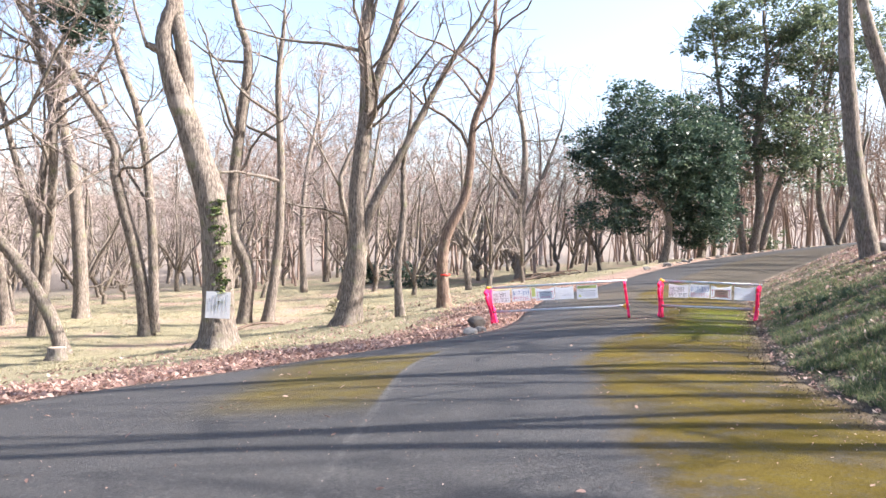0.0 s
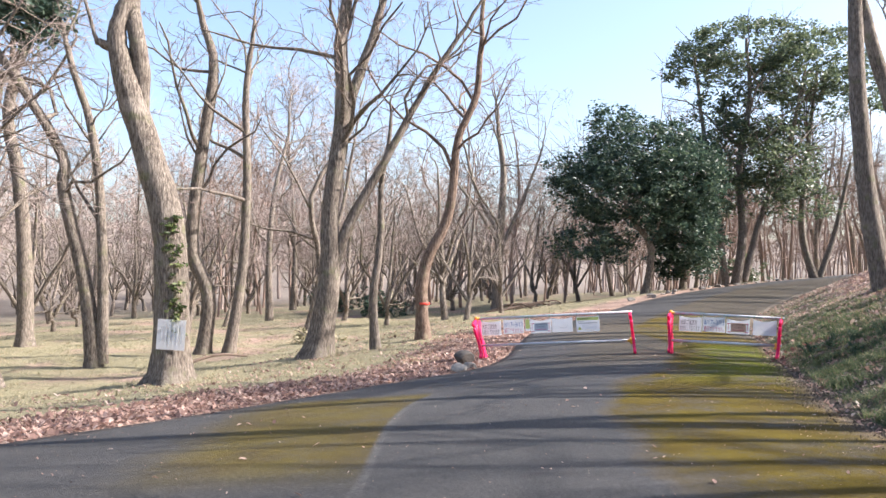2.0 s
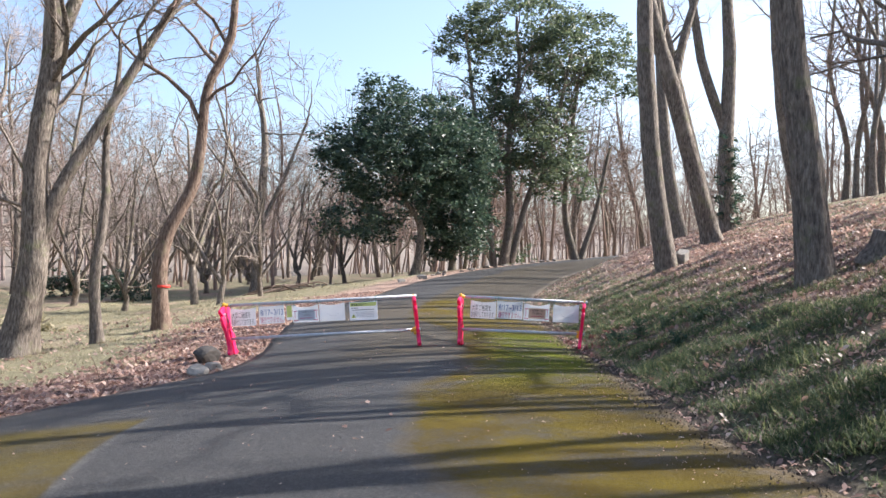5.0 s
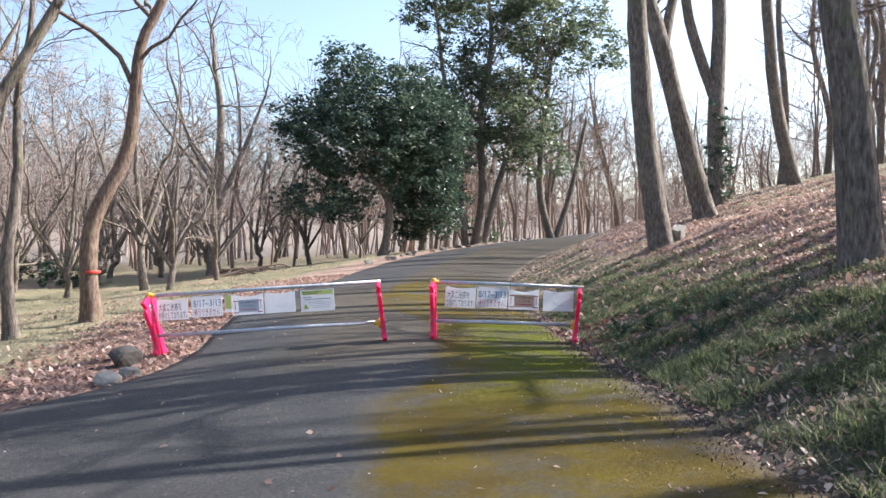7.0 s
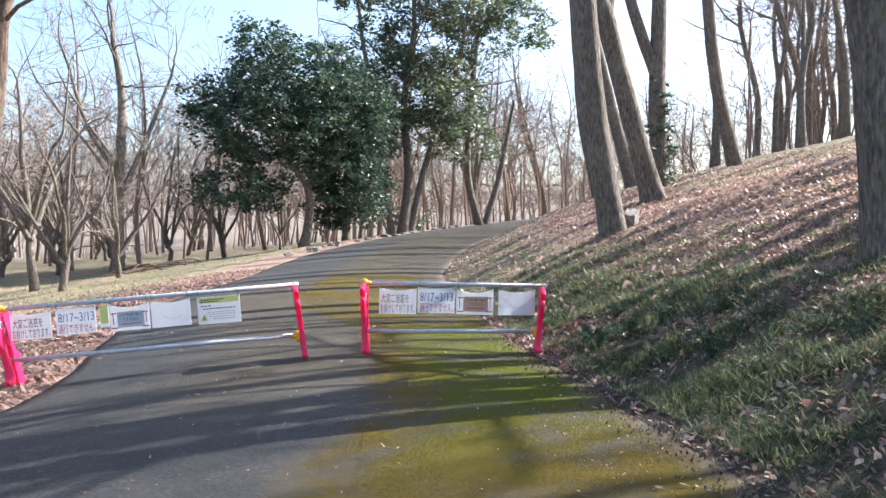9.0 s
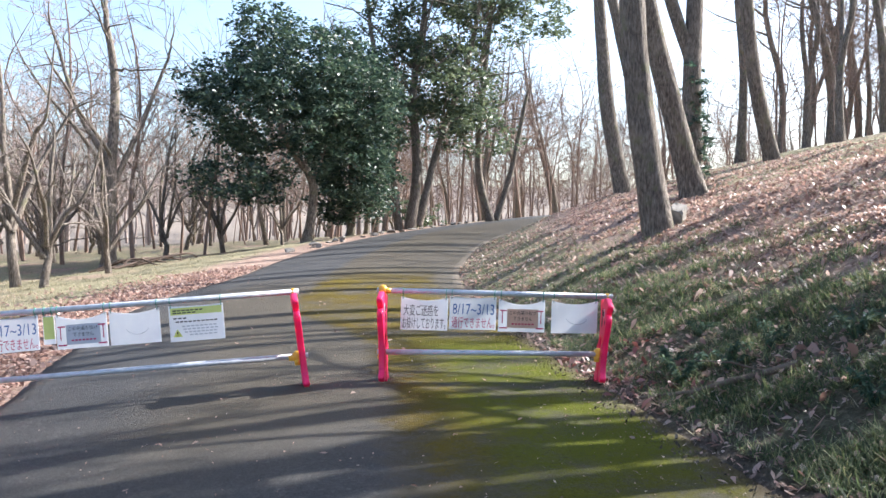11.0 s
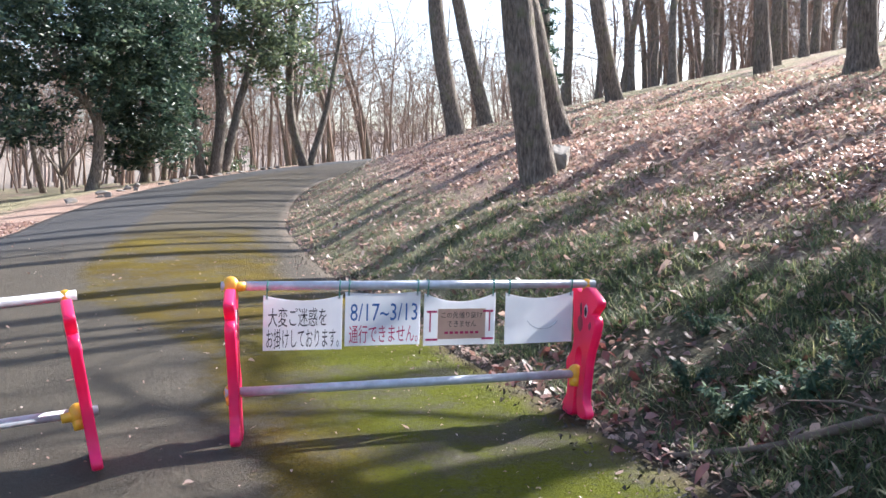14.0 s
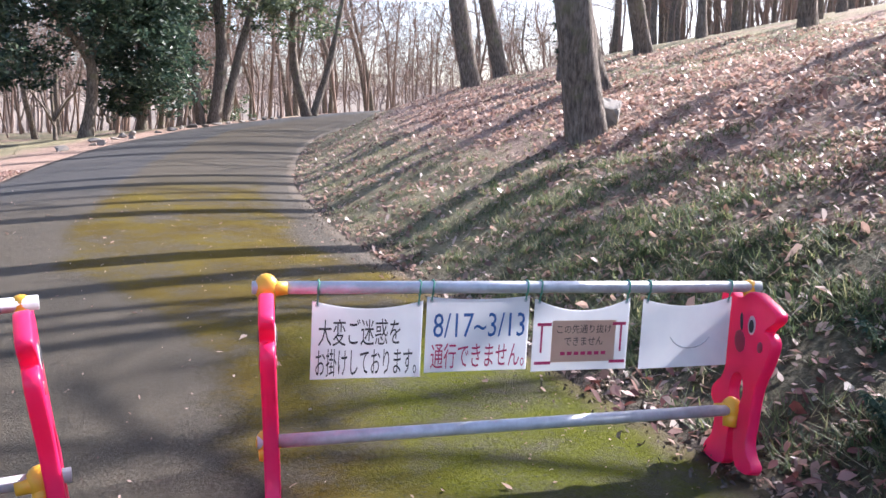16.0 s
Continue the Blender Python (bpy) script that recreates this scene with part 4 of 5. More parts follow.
def evergreen(x, y, stems, blobs, label, seed, leaf, per_clump, clumps, size, name="evergreen_tree", bark_mat=None, fine=True):
    """blobs: ellipsoids (dx, dy, height, radius across, radius up) that hold the crown's clumps."""
    rng = np.random.default_rng(seed)
    ob = thing(name, pose(x, y, land_z(x, y)), label, "tree")
    paths = {0: [], 1: []}
    for n, stem in enumerate(stems):
        stem = [list(s) for s in stem]
        stem[0][2] -= 0.2 if stem[0][2] < 0.1 else 0
        c, r, tube = trunk_path(stem, 10, 1.3 if n == 0 else 1.0, rng)
        part_mesh("trunk" if n == 0 else "limb", tube_mesh("trunk", [tube], bark_mat or BARK_GREY), ob)
        sprout(rng, paths, c, r, 0, [(1.6, 0.4, 5, 5, 0.08, 0.35), (1.6, 0.4, 3, 4, 0.05, 0.2)])
    tagged(part_mesh("branchwork", tube_mesh("branchwork", paths[0] + paths[1], bark_mat or BARK_GREY), ob), kind="stuff")
    weights = np.array([b[3] ** 2 * b[4] for b in blobs])
    pick = rng.choice(len(blobs), clumps, p=weights / weights.sum())
    cs, rs = [], []
    for k in pick:
        bx, by, bz, ra, rz = blobs[k]
        d = rng.normal(0, 1, 3)
        d /= np.linalg.norm(d)
        q = rng.uniform(0.45, 1.0) ** 0.6
        cs.append((bx + d[0] * ra * q, by + d[1] * ra * q, bz + d[2] * rz * q))
        rs.append(rng.uniform(0.3, 0.75))
    part_mesh("crown", quads_mesh("crown", leaf_cloud(rng, cs, rs, per_clump, size), leaf), ob)
    return ob


evergreen(12.3, 48.5, [[(0, 0, 0, 0.24), (0.3, 0, 1.5, 0.2), (0.2, 0, 2.8, 0.18), (-0.8, 0, 4.2, 0.14), (-1.4, 0, 6.0, 0.1)], [(0.25, 0, 2.6, 0.12), (0.7, 0.2, 3.6, 0.1), (1.6, 0.4, 5.5, 0.06)]],
          [(-1.6, -0.3, 5.6, 3.6, 2.0), (-0.2, 0, 7.2, 3.2, 2.2), (-1.5, 0.2, 9.0, 1.7, 1.5), (2.2, 0.2, 5.8, 2.5, 2.6), (-3.3, -0.5, 2.7, 2.2, 0.9), (2.2, 0, 3.2, 2.0, 1.5), (-0.9, 0.4, 3.4, 2.0, 1.1), (-3.9, 0, 6.4, 1.7, 1.4), (1.4, 0, 8.3, 1.4, 1.2), (3.2, 0.5, 2.0, 1.3, 1.0), (-2.0, 0.8, 2.0, 1.4, 0.7)],
          "dense dark evergreen with glossy leaves and a bent pale trunk", 41, LEAF_DARK, 40, 1000, 0.115, bark_mat=BARK_TAN)
evergreen(15.0, 50.5, [[(0, 0, 0, 0.2), (0.1, 0, 3, 0.17), (-0.3, 0, 6, 0.12)], [(0.8, 0.2, 0, 0.14), (1.2, 0.2, 3, 0.1), (1.5, 0.2, 6, 0.07)]],
          [(0.3, 0, 3.2, 2.0, 2.4), (0.6, 0, 6.6, 1.8, 2.2), (-0.8, 0, 1.4, 1.2, 0.9)], "dark evergreen shrub-like tree behind a larger one", 42, LEAF_DARK, 40, 320, 0.13)
evergreen(18.6, 52.0, [[(0, 0, 0, 0.3), (0.4, 0, 3, 0.25), (0.2, 0, 7, 0.2), (0.8, 0, 11, 0.13), (0.6, 0, 14.5, 0.08)], [(-0.5, 0.2, 0, 0.2), (-1.0, 0.2, 4, 0.16), (-1.8, 0.3, 9, 0.12), (-2.4, 0.3, 13.5, 0.07)],
                          [(0.5, 0, 0.2, 0.22), (1.5, 0, 4, 0.17), (3.2, 0, 8.5, 0.13), (4.2, 0, 13, 0.08)]],
          [(0.6, 0, 13.9, 3.8, 1.6), (-2.0, 0.3, 12.8, 2.4, 1.6), (3.2, 0, 12.2, 2.8, 1.8), (1.2, 0, 10.0, 2.6, 2.2), (0.4, 0, 7.6, 2.4, 2.0), (2.8, 0, 6.8, 2.4, 1.9), (1.0, 0, 5.2, 2.2, 1.4), (4.4, 0, 4.8, 1.7, 1.2), (-1.6, 0, 9.5, 1.6, 1.6)],
          "tall olive-green evergreen with a high open crown and several stems", 43, LEAF_OLIVE, 28, 900, 0.13)
evergreen(24.0, 53.5, [[(0, 0, 0, 0.25), (-0.8, 0, 3, 0.2), (-0.4, 0, 8, 0.15), (0.2, 0, 13, 0.08)], [(0.3, 0, 0.1, 0.2), (1.3, 0, 3, 0.16), (2.2, 0, 7, 0.1)]],
          [(0, 0, 13.0, 3.2, 2.4), (2.5, 0, 11.4, 2.4, 1.8), (-1.0, 0, 9.0, 1.8, 1.4), (-1.4, 0, 5.4, 1.6, 1.2)], "olive evergreen with a feathery high crown by the lane", 44, LEAF_OLIVE, 24, 330, 0.14)
evergreen(-13.0, 27.5, [[(0, 0, 0, 0.16), (0.2, 0, 4, 0.13), (0.8, 0, 8.5, 0.08)]], [(1.6, 0, 10.2, 1.1, 0.9), (0.9, 0, 10.9, 0.9, 0.7)], "thin tree with a dark evergreen tuft on top", 45, LEAF_DARK, 34, 70, 0.13)


def shrub(x, y, r, h, label, seed, leaf=LEAF_DARK):
    rng = np.random.default_rng(seed)
    ob = thing("shrub", pose(x, y, land_z(x, y)), label, "shrub")
    st = []
    for k in range(7):
        a = rng.uniform(0, 6.28)
        st.append((np.array([(0, 0, -0.1), (math.cos(a) * r * 0.3, math.sin(a) * r * 0.3, h * 0.4), (math.cos(a) * r * 0.7, math.sin(a) * r * 0.7, h * 0.85)]), [0.03, 0.022, 0.01], 5))
    for p in st:
        part_mesh("stem", tube_mesh("stem", [p], BARK_GREY), ob)
    n = int(40 * r * h)
    cs = [(rng.normal(0, r * 0.45), rng.normal(0, r * 0.45), abs(rng.normal(h * 0.5, h * 0.25))) for _ in range(n)]
    part_mesh("crown", quads_mesh("crown", leaf_cloud(rng, cs, rng.uniform(0.15, 0.35, n), 26, 0.09), leaf), ob)
    return ob


shrub(-1.8, 47, 1.3, 1.2, "low dark green evergreen shrub in the woodland", 51)
shrub(-4.5, 52, 1.5, 1.3, "low dark green evergreen shrub in the woodland", 52)
shrub(20.5, 56, 1.0, 1.6, "small olive shrub beneath the trees", 53, LEAF_OLIVE)
shrub(-3.5, 31.5, 0.9, 0.5, "dry low bush of brown stalks", 54, GRASS_DRY)


# ---- barricades ----
def ring_prism(bm, outline, half):
    """A flat outline (a, h) thickened to both sides along x, with rounded rims."""
    rims = []
    for x, s in ((-half, 0.93), (-half * 0.72, 1.0), (half * 0.72, 1.0), (half, 0.93)):
        ca, ch = 0.02, 0.40
        rims.append([bm.verts.new((x, ca + (a - ca) * (0.4 + 0.6 * s) if s < 1 else a, ch + (h - ch) * (0.75 + 0.25 * s) if s < 1 else h)) for a, h in outline])
    n = len(outline)
    for p, q in zip(rims, rims[1:]):
        for k in range(n):
            bm.faces.new((p[k], p[(k + 1) % n], q[(k + 1) % n], q[k])).smooth = True
    bm.faces.new(rims[0][::-1])
    bm.faces.new(rims[-1])
    bmesh.ops.recalc_face_normals(bm, faces=bm.faces)


STAND_OUTLINE = [(0.035, 0.012), (0.10, 0), (0.155, 0.012), (0.165, 0.045), (0.115, 0.085), (0.10, 0.14), (0.115, 0.23), (0.13, 0.35), (0.155, 0.42), (0.19, 0.47), (0.225, 0.545), (0.24, 0.60),
                 (0.21, 0.635), (0.175, 0.64), (0.205, 0.665), (0.255, 0.69), (0.268, 0.72), (0.23, 0.745), (0.15, 0.785), (0.09, 0.815), (0.03, 0.81), (-0.01, 0.785), (-0.06, 0.79), (-0.115, 0.82), (-0.17, 0.82),
                 (-0.185, 0.775), (-0.15, 0.74), (-0.13, 0.68), (-0.125, 0.58), (-0.095, 0.50), (-0.12, 0.41), (-0.175, 0.375), (-0.21, 0.345), (-0.21, 0.295), (-0.165, 0.265), (-0.165, 0.17), (-0.185, 0.11),
                 (-0.235, 0.075), (-0.245, 0.03), (-0.2, 0), (-0.10, 0), (-0.055, 0.02), (-0.05, 0.09), (-0.04, 0.2), (-0.035, 0.28), (-0.06, 0.33), (-0.06, 0.385), (-0.03, 0.44), (0.02, 0.445), (0.055, 0.4), (0.055, 0.335),
                 (0.025, 0.285), (0.005, 0.27), (0.002, 0.18), (0.008, 0.08)]


def smooth_outline(points):
    p = np.array(points + points[:1])
    q = []
    for a, b in zip(p[:-1], p[1:]):
        q += [tuple(a * 0.75 + b * 0.25), tuple(a * 0.25 + b * 0.75)]
    return q


def cylinder(bm, p, q, r, seg=14, r2=None):
    p, q = Vector(p), Vector(q)
    d = q - p
    m = Matrix.Translation((p + q) / 2) @ d.to_track_quat("Z", "Y").to_matrix().to_4x4()
    bmesh.ops.create_cone(bm, cap_ends=True, segments=seg, radius1=r, radius2=r if r2 is None else r2, depth=d.length, matrix=m)


def stand_meshes():
    bm = bmesh.new()
    ring_prism(bm, smooth_outline(smooth_outline(STAND_OUTLINE)), 0.026)
    body = bpy.data.meshes.new("stand")
    bm.to_mesh(body)
    bm.free()
    body.materials.append(RED_PLASTIC)
    bm = bmesh.new()
    bmesh.ops.create_uvsphere(bm, u_segments=14, v_segments=9, radius=0.045, matrix=Matrix.Translation((0, 0, 0)) @ Matrix.Diagonal((1.0, 0.85, 1.15, 1)))
    cylinder(bm, (-0.075, 0, -0.005), (0.0, 0, -0.005), 0.024, 12, 0.03)
    cylinder(bm, (0, 0, -0.075), (0, 0, -0.02), 0.03, 12, 0.034)
    joint = bpy.data.meshes.new("pipe_joint")
    bm.to_mesh(joint)
    bm.free()
    joint.materials.append(YELLOW_PLASTIC)
    joint.shade_smooth()
    bm = bmesh.new()
    bmesh.ops.create_uvsphere(bm, u_segments=12, v_segments=6, radius=1.0, matrix=Matrix.Diagonal((0.006, 0.022, 0.036, 1)))
    eye = bpy.data.meshes.new("eye_mark")
    bm.to_mesh(eye)
    bm.free()
    eye.materials.append(BLACK_INK)
    return body, joint, eye


STAND_ME, JOINT_ME, EYE_ME = stand_meshes()
EYE_WHITE_ME, MUZZLE_ME = EYE_ME.copy(), EYE_ME.copy()
EYE_WHITE_ME.materials[0], MUZZLE_ME.materials[0] = PAPER, RED_DULL


def child(ob, name, me, world, label=""):
    o = part_mesh(name, me, ob, label)
    o.matrix_basis = ob.matrix_basis.inverted() @ world if ob.parent is None else world
    return o


def stand_pose(foot, head, facing, tall=1.0):
    """A stand on its foot whose top leans to head; facing: the way its nose points."""
    z = (Vector(head) - Vector(foot)).normalized()
    y = Vector((facing[0], facing[1], 0)).normalized()
    x = y.cross(z).normalized()
    y = z.cross(x)
    m = Matrix((x, y, z * tall)).transposed().to_4x4()
    m.translation = foot
    return m


def barricade(feet, heads, facings, label, joint_sides, talls=(1.0, 1.0)):
    c = (Vector(feet[0]) + Vector(feet[1])) / 2
    ob = thing("barricade", Matrix.Translation(c), label, "barricade", "barricades across the lane")
    tops, lows = [], []
    for foot, head, facing, js, tall in zip(feet, heads, facings, joint_sides, talls):
        m = stand_pose(foot, head, facing, tall)
        st = child(ob, "stand", STAND_ME, m, "pink-red plastic animal-shaped stand")
        for h, store in ((0.835, tops), (0.275, lows)):
            low, back = h < 0.5, js > 0
            off = (0.04 if back else 0.022) if low else 0.0
            size = (0.75, 0.75, 0.85) if low and not back else (0.75, 0.65, 0.6) if back and not low else (1, 1, 1)
            child(st, "pipe_joint", JOINT_ME, pose(off, 0, h, 0, 0, js) @ Matrix.Diagonal((size[0], size[1], size[2] / tall, 1)), "yellow plastic joint")
            store.append(m @ Vector((0, 0, h)))
        for side in (-1, 1):
            child(st, "eye_white", EYE_ME, pose(side * 0.0255, 0.083, 0.662) @ Matrix.Diagonal((0.9, 1.35, 1.25, 1)), "white eye rim").data = EYE_WHITE_ME
            child(st, "eye_mark", EYE_ME, pose(side * 0.028, 0.086, 0.658) @ Matrix.Diagonal((1, 0.85, 0.85, 1)), "black eye mark")
            child(st, "nose_mark", EYE_ME, pose(side * 0.0255, 0.005, 0.675, 8) @ Matrix.Diagonal((1, 0.5, 1.2, 1)), "dark line mark")
            child(st, "muzzle_mark", EYE_ME, pose(side * 0.0245, 0.0, 0.585, 20) @ Matrix.Diagonal((1, 2.0, 1.5, 1)), "dull dark red patch").data = MUZZLE_ME
            child(st, "spot", EYE_ME, pose(side * 0.0255, 0.155, 0.57) @ Matrix.Diagonal((1, 0.9, 0.7, 1)), "dull dark red spot").data = MUZZLE_ME
    for name, ends in (("top_pipe", tops), ("lower_pipe", lows)):
        bm = bmesh.new()
        a, b = ends
        d = (b - a).normalized()
        cylinder(bm, a - d * 0.05 - c, b + d * 0.05 - c, 0.0243, 18)
        part(name, bm, PIPE_STEEL, ob, "grey steel pipe", True)
    return tops


def on_road(x, y):
    return (x, y, land_z(x, y) + 0.012)


FACE = (-0.45, -0.89)
A_FEET = [on_road(4.71, 18.80), on_road(6.54, 18.17)]
A_TOPS = barricade(A_FEET, [(4.77, 18.97, 0.86), (6.66, 18.24, 0.78)], [FACE, FACE], "short barricade of pink-red stands and two steel pipes", (0, 180), (0.975, 0.93))
B_FEET = [on_road(1.18, 19.93), on_road(4.06, 18.92)]
B_TOPS = barricade(B_FEET, [(1.04, 20.1, 0.60), (3.99, 19.12, 0.87)], [(-0.4, -0.92), (-0.22, -0.97)], "long barricade of pink-red stands and two steel pipes", (0, 180))


# ---- notices ----
def words(text, width, height, material, parent, x, z, name="writing", y=-0.007):
    """Lettering fitted into width by height, centred at x, z on its sheet."""
    me = LETTERS[text].copy()
    n = len(me.vertices)
    co = np.empty(n * 3)
    me.vertices.foreach_get("co", co)
    co = co.reshape(-1, 3)
    lo, hi = co.min(0), co.max(0)
    s = np.array([width, height, 1.0]) / np.maximum(hi - lo, 1e-4)
    s[2] = 1
    p = (co - (lo + hi) / 2) * s
    out = np.stack([p[:, 0] + x, np.full(n, y), p[:, 1] + z], 1)
    me.vertices.foreach_set("co", out.ravel())
    me.materials.clear()
    me.materials.append(material)
    me.update()
    o = new(name, me)
    o.parent = parent
    return o


def bar(parent, x, z, w, h, material, name="printed_bar", y=-0.0065):
    bm = bmesh.new()
    bmesh.ops.create_cube(bm, size=1, matrix=Matrix.Translation((x, y, z)) @ Matrix.Diagonal((w, 0.001, h, 1)))
    return part(name, bm, material, parent)


def sheet_mesh(w, h, dip, bulge, seed):
    rng = np.random.default_rng(seed)
    k = rng.uniform(-1, 1, 4)
    nx_, nz_ = 14, 9
    front, back = [], []
    for j in range(nz_ + 1):
        for i in range(nx_ + 1):
            u, v = i / nx_ * 2 - 1, j / nz_
            x = u * w / 2
            ztop = -dip * (1 - u * u)
            z = ztop * (1 - v) - v * h + 0.004 * k[0] * u
            y = bulge * (1 - u * u) * (v - 0.3) * k[1] * 0.25
            front.append((x, y - 0.0008, z))
            back.append((x, y + 0.0008, z))
    n = len(front)
    f = []
    for j in range(nz_):
        for i in range(nx_):
            a = j * (nx_ + 1) + i
            f.append((a, a + nx_ + 1, a + nx_ + 2, a + 1))
            f.append((n + a, n + a + 1, n + a + nx_ + 2, n + a + nx_ + 1))
    return mesh_from("sheet", front + back, f, PAPER, True)


def notice(pipe, share, w, h, drop, dip, label, seed, turn=0.0):
    """A sheet tied under a pipe at a share of its length; its parts lie in the sheet's own frame."""
    a, b = pipe
    p = a.lerp(b, share)
    d = (b - a).normalized()
    flat = math.degrees(math.atan2(d.y, d.x))
    m = Matrix.Translation((p.x, p.y, p.z - drop)) @ pose(0, 0, 0, 0, 0, flat + turn) @ pose(0, 0, 0, 0, -math.degrees(math.asin(d.z)) + 0, 0)
    ob = thing("notice_sheet", m, label, "sign", "notices on the barricades")
    part_mesh("sheet", sheet_mesh(w, h, dip, 0.03, seed), ob, "white laminated paper")
    for s in (-1, 1):
        x = s * (w / 2 - 0.018)
        bm = bmesh.new()
        bmesh.ops.create_uvsphere(bm, u_segments=8, v_segments=5, radius=0.008, matrix=Matrix.Translation((x, -0.003, -0.016)) @ Matrix.Diagonal((1, 0.4, 1, 1)))
        part("eyelet", bm, PIPE_STEEL, ob)
        loop = [(x + 0.004 * math.sin(k * 1.7), math.sin(k / 9 * 2 * math.pi) * 0.027, drop + math.cos(k / 9 * 2 * math.pi) * 0.028) for k in range(10)]
        tie = [((x, -0.003, -0.016), (x, -0.012, drop * 0.4), (x, -0.026, drop - 0.01)), loop]
        part_mesh("cord", tube_mesh("cord", [(np.array(t, float), [0.0035] * len(t), 5) for t in tie], CORD), ob, "green cord")
    return ob


def apology(pipe, share, seed):
    ob = notice(pipe, share, 0.42, 0.297, 0.05, 0.03, "white laminated notice with two lines of black writing", seed)
    words("大変ご迷惑を", 0.31, 0.102, BLACK_INK, ob, -0.03, -0.118)
    words("お掛けしております。", 0.385, 0.105, BLACK_INK, ob, 0.0, -0.232)


def dates(pipe, share, seed):
    ob = notice(pipe, share, 0.42, 0.297, 0.035, 0.012, "white laminated notice with blue dates and red writing", seed)
    words("8/17~3/13", 0.375, 0.095, BLUE_INK, ob, 0.005, -0.112)
    words("通行できません。", 0.385, 0.1, RED_INK, ob, 0.005, -0.232)


def no_through(pipe, share, seed, panel):
    ob = notice(pipe, share, 0.42, 0.297, 0.045, 0.05, "creased white notice with a pasted panel and red marks", seed)
    bar(ob, 0.01, -0.175, 0.28, 0.17, panel, "pasted_panel", -0.006)
    words("この先通り抜け", 0.24, 0.036, BLACK_INK, ob, 0.01, -0.125, y=-0.0075)
    words("できません", 0.17, 0.036, BLACK_INK, ob, 0.01, -0.175, y=-0.0075)
    for k in range(7):
        bar(ob, -0.08 + 0.03 * k, -0.225, 0.02, 0.014, RED_INK, y=-0.0075)
    for s in (-1, 1):
        bar(ob, s * 0.165, -0.262, 0.07, 0.012, RED_INK)
        bar(ob, s * 0.165, -0.105, 0.06, 0.012, RED_INK)
        bar(ob, s * 0.175, -0.16, 0.008, 0.12, RED_INK)


def blank(pipe, share, seed):
    ob = notice(pipe, share, 0.42, 0.297, 0.045, 0.035, "blank white laminated notice with a faint grey arc", seed)
    arc = [(0.02 + 0.1 * math.cos(t), -0.006, -0.14 + 0.075 * math.sin(t)) for t in np.linspace(3.5, 5.9, 9)]
    part_mesh("printed_arc", tube_mesh("arc", [(np.array(arc), [0.0025] * 9, 4)], GREY_INK), ob)


def warning(pipe, share, seed):
    ob = notice(pipe, share, 0.46, 0.31, 0.045, 0.01, "white warning notice with a yellow heading and a warning triangle", seed)
    bar(ob, 0, -0.05, 0.43, 0.06, PALE_YELLOW, "heading", -0.006)
    for z, x, w in ((-0.043, -0.07, 0.26), (-0.064, -0.1, 0.2), (-0.11, -0.14, 0.12), (-0.14, 0.0, 0.36), (-0.18, 0.02, 0.3), (-0.205, 0.03, 0.3), (-0.23, 0.03, 0.28), (-0.255, 0.05, 0.24)):
        n = max(3, int(w / 0.035))
        for k in range(n):
            bar(ob, x - w / 2 + (k + 0.5) * w / n, z, w / n * 0.75, 0.011, BLACK_INK if z > -0.16 else GREY_INK, y=-0.0075)
    bm = bmesh.new()
    tri = [bm.verts.new((-0.165 + 0.045 * math.cos(t), -0.007, -0.245 + 0.045 * math.sin(t))) for t in (math.pi / 2, math.pi * 7 / 6, math.pi * 11 / 6)]
    bm.faces.new(tri)
    bmesh.ops.solidify(bm, geom=bm.faces[:], thickness=0.001)
    part("warning_triangle", bm, PALE_YELLOW, ob, "yellow warning triangle")
    words("!", 0.01, 0.04, BLACK_INK, ob, -0.165, -0.243, y=-0.009)


apology(A_TOPS, 0.185, 61)
dates(A_TOPS, 0.40, 62)
no_through(A_TOPS, 0.618, 63, BEIGE)
blank(A_TOPS, 0.855, 64)
apology(B_TOPS, 0.10, 65)
dates(B_TOPS, 0.25, 66)
tag = notice(B_TOPS, 0.345, 0.1, 0.24, 0.05, 0.0, "small yellow tag hung between notices", 67)
bar(tag, 0, -0.1, 0.085, 0.19, PALE_YELLOW, "yellow_face")
no_through(B_TOPS, 0.43, 68, GREY_INK)
blank(B_TOPS, 0.57, 69)
warning(B_TOPS, 0.735, 70)

# notice on the ivy tree
board = thing("tree_notice", pose(-5.2, 20.12, land_z(-5.3, 20.5) + 1.36, 0, 3, 8), "white notice sheet with vertical writing fixed to a tree", "sign")
part_mesh("sheet", sheet_mesh(0.56, 0.62, 0.0, 0.02, 71), board, "white laminated paper")
for k in range(6):
    bar(board, 0.2 - 0.08 * k, -0.28 - 0.02 * (k % 2), 0.022, 0.42 - 0.07 * (k % 3), GREY_INK)

# ivy up the tree
rngi = np.random.default_rng(81)
ivy_c = [(-0.02 - 0.1 * max(0, h - 2.0) / 1.5 + rngi.normal(0.12, 0.09), -0.30 + rngi.normal(0, 0.05), h) for h in rngi.uniform(0.9, 3.5, 90)]
part_mesh("ivy", quads_mesh("ivy", leaf_cloud(rngi, ivy_c, rngi.uniform(0.05, 0.14, 90), 14, 0.055), IVY), ivy_tree, "green ivy climbing the bark")
ivy_c = [(rngi.normal(-0.05, 0.22), rngi.normal(-0.1, 0.22), h) for h in rngi.uniform(0.2, 3.4, 110)]
part_mesh("ivy", quads_mesh("ivy", leaf_cloud(rngi, ivy_c, rngi.uniform(0.08, 0.2, 110), 14, 0.07), LEAF_DARK), ivied, "dark green ivy round the trunk")
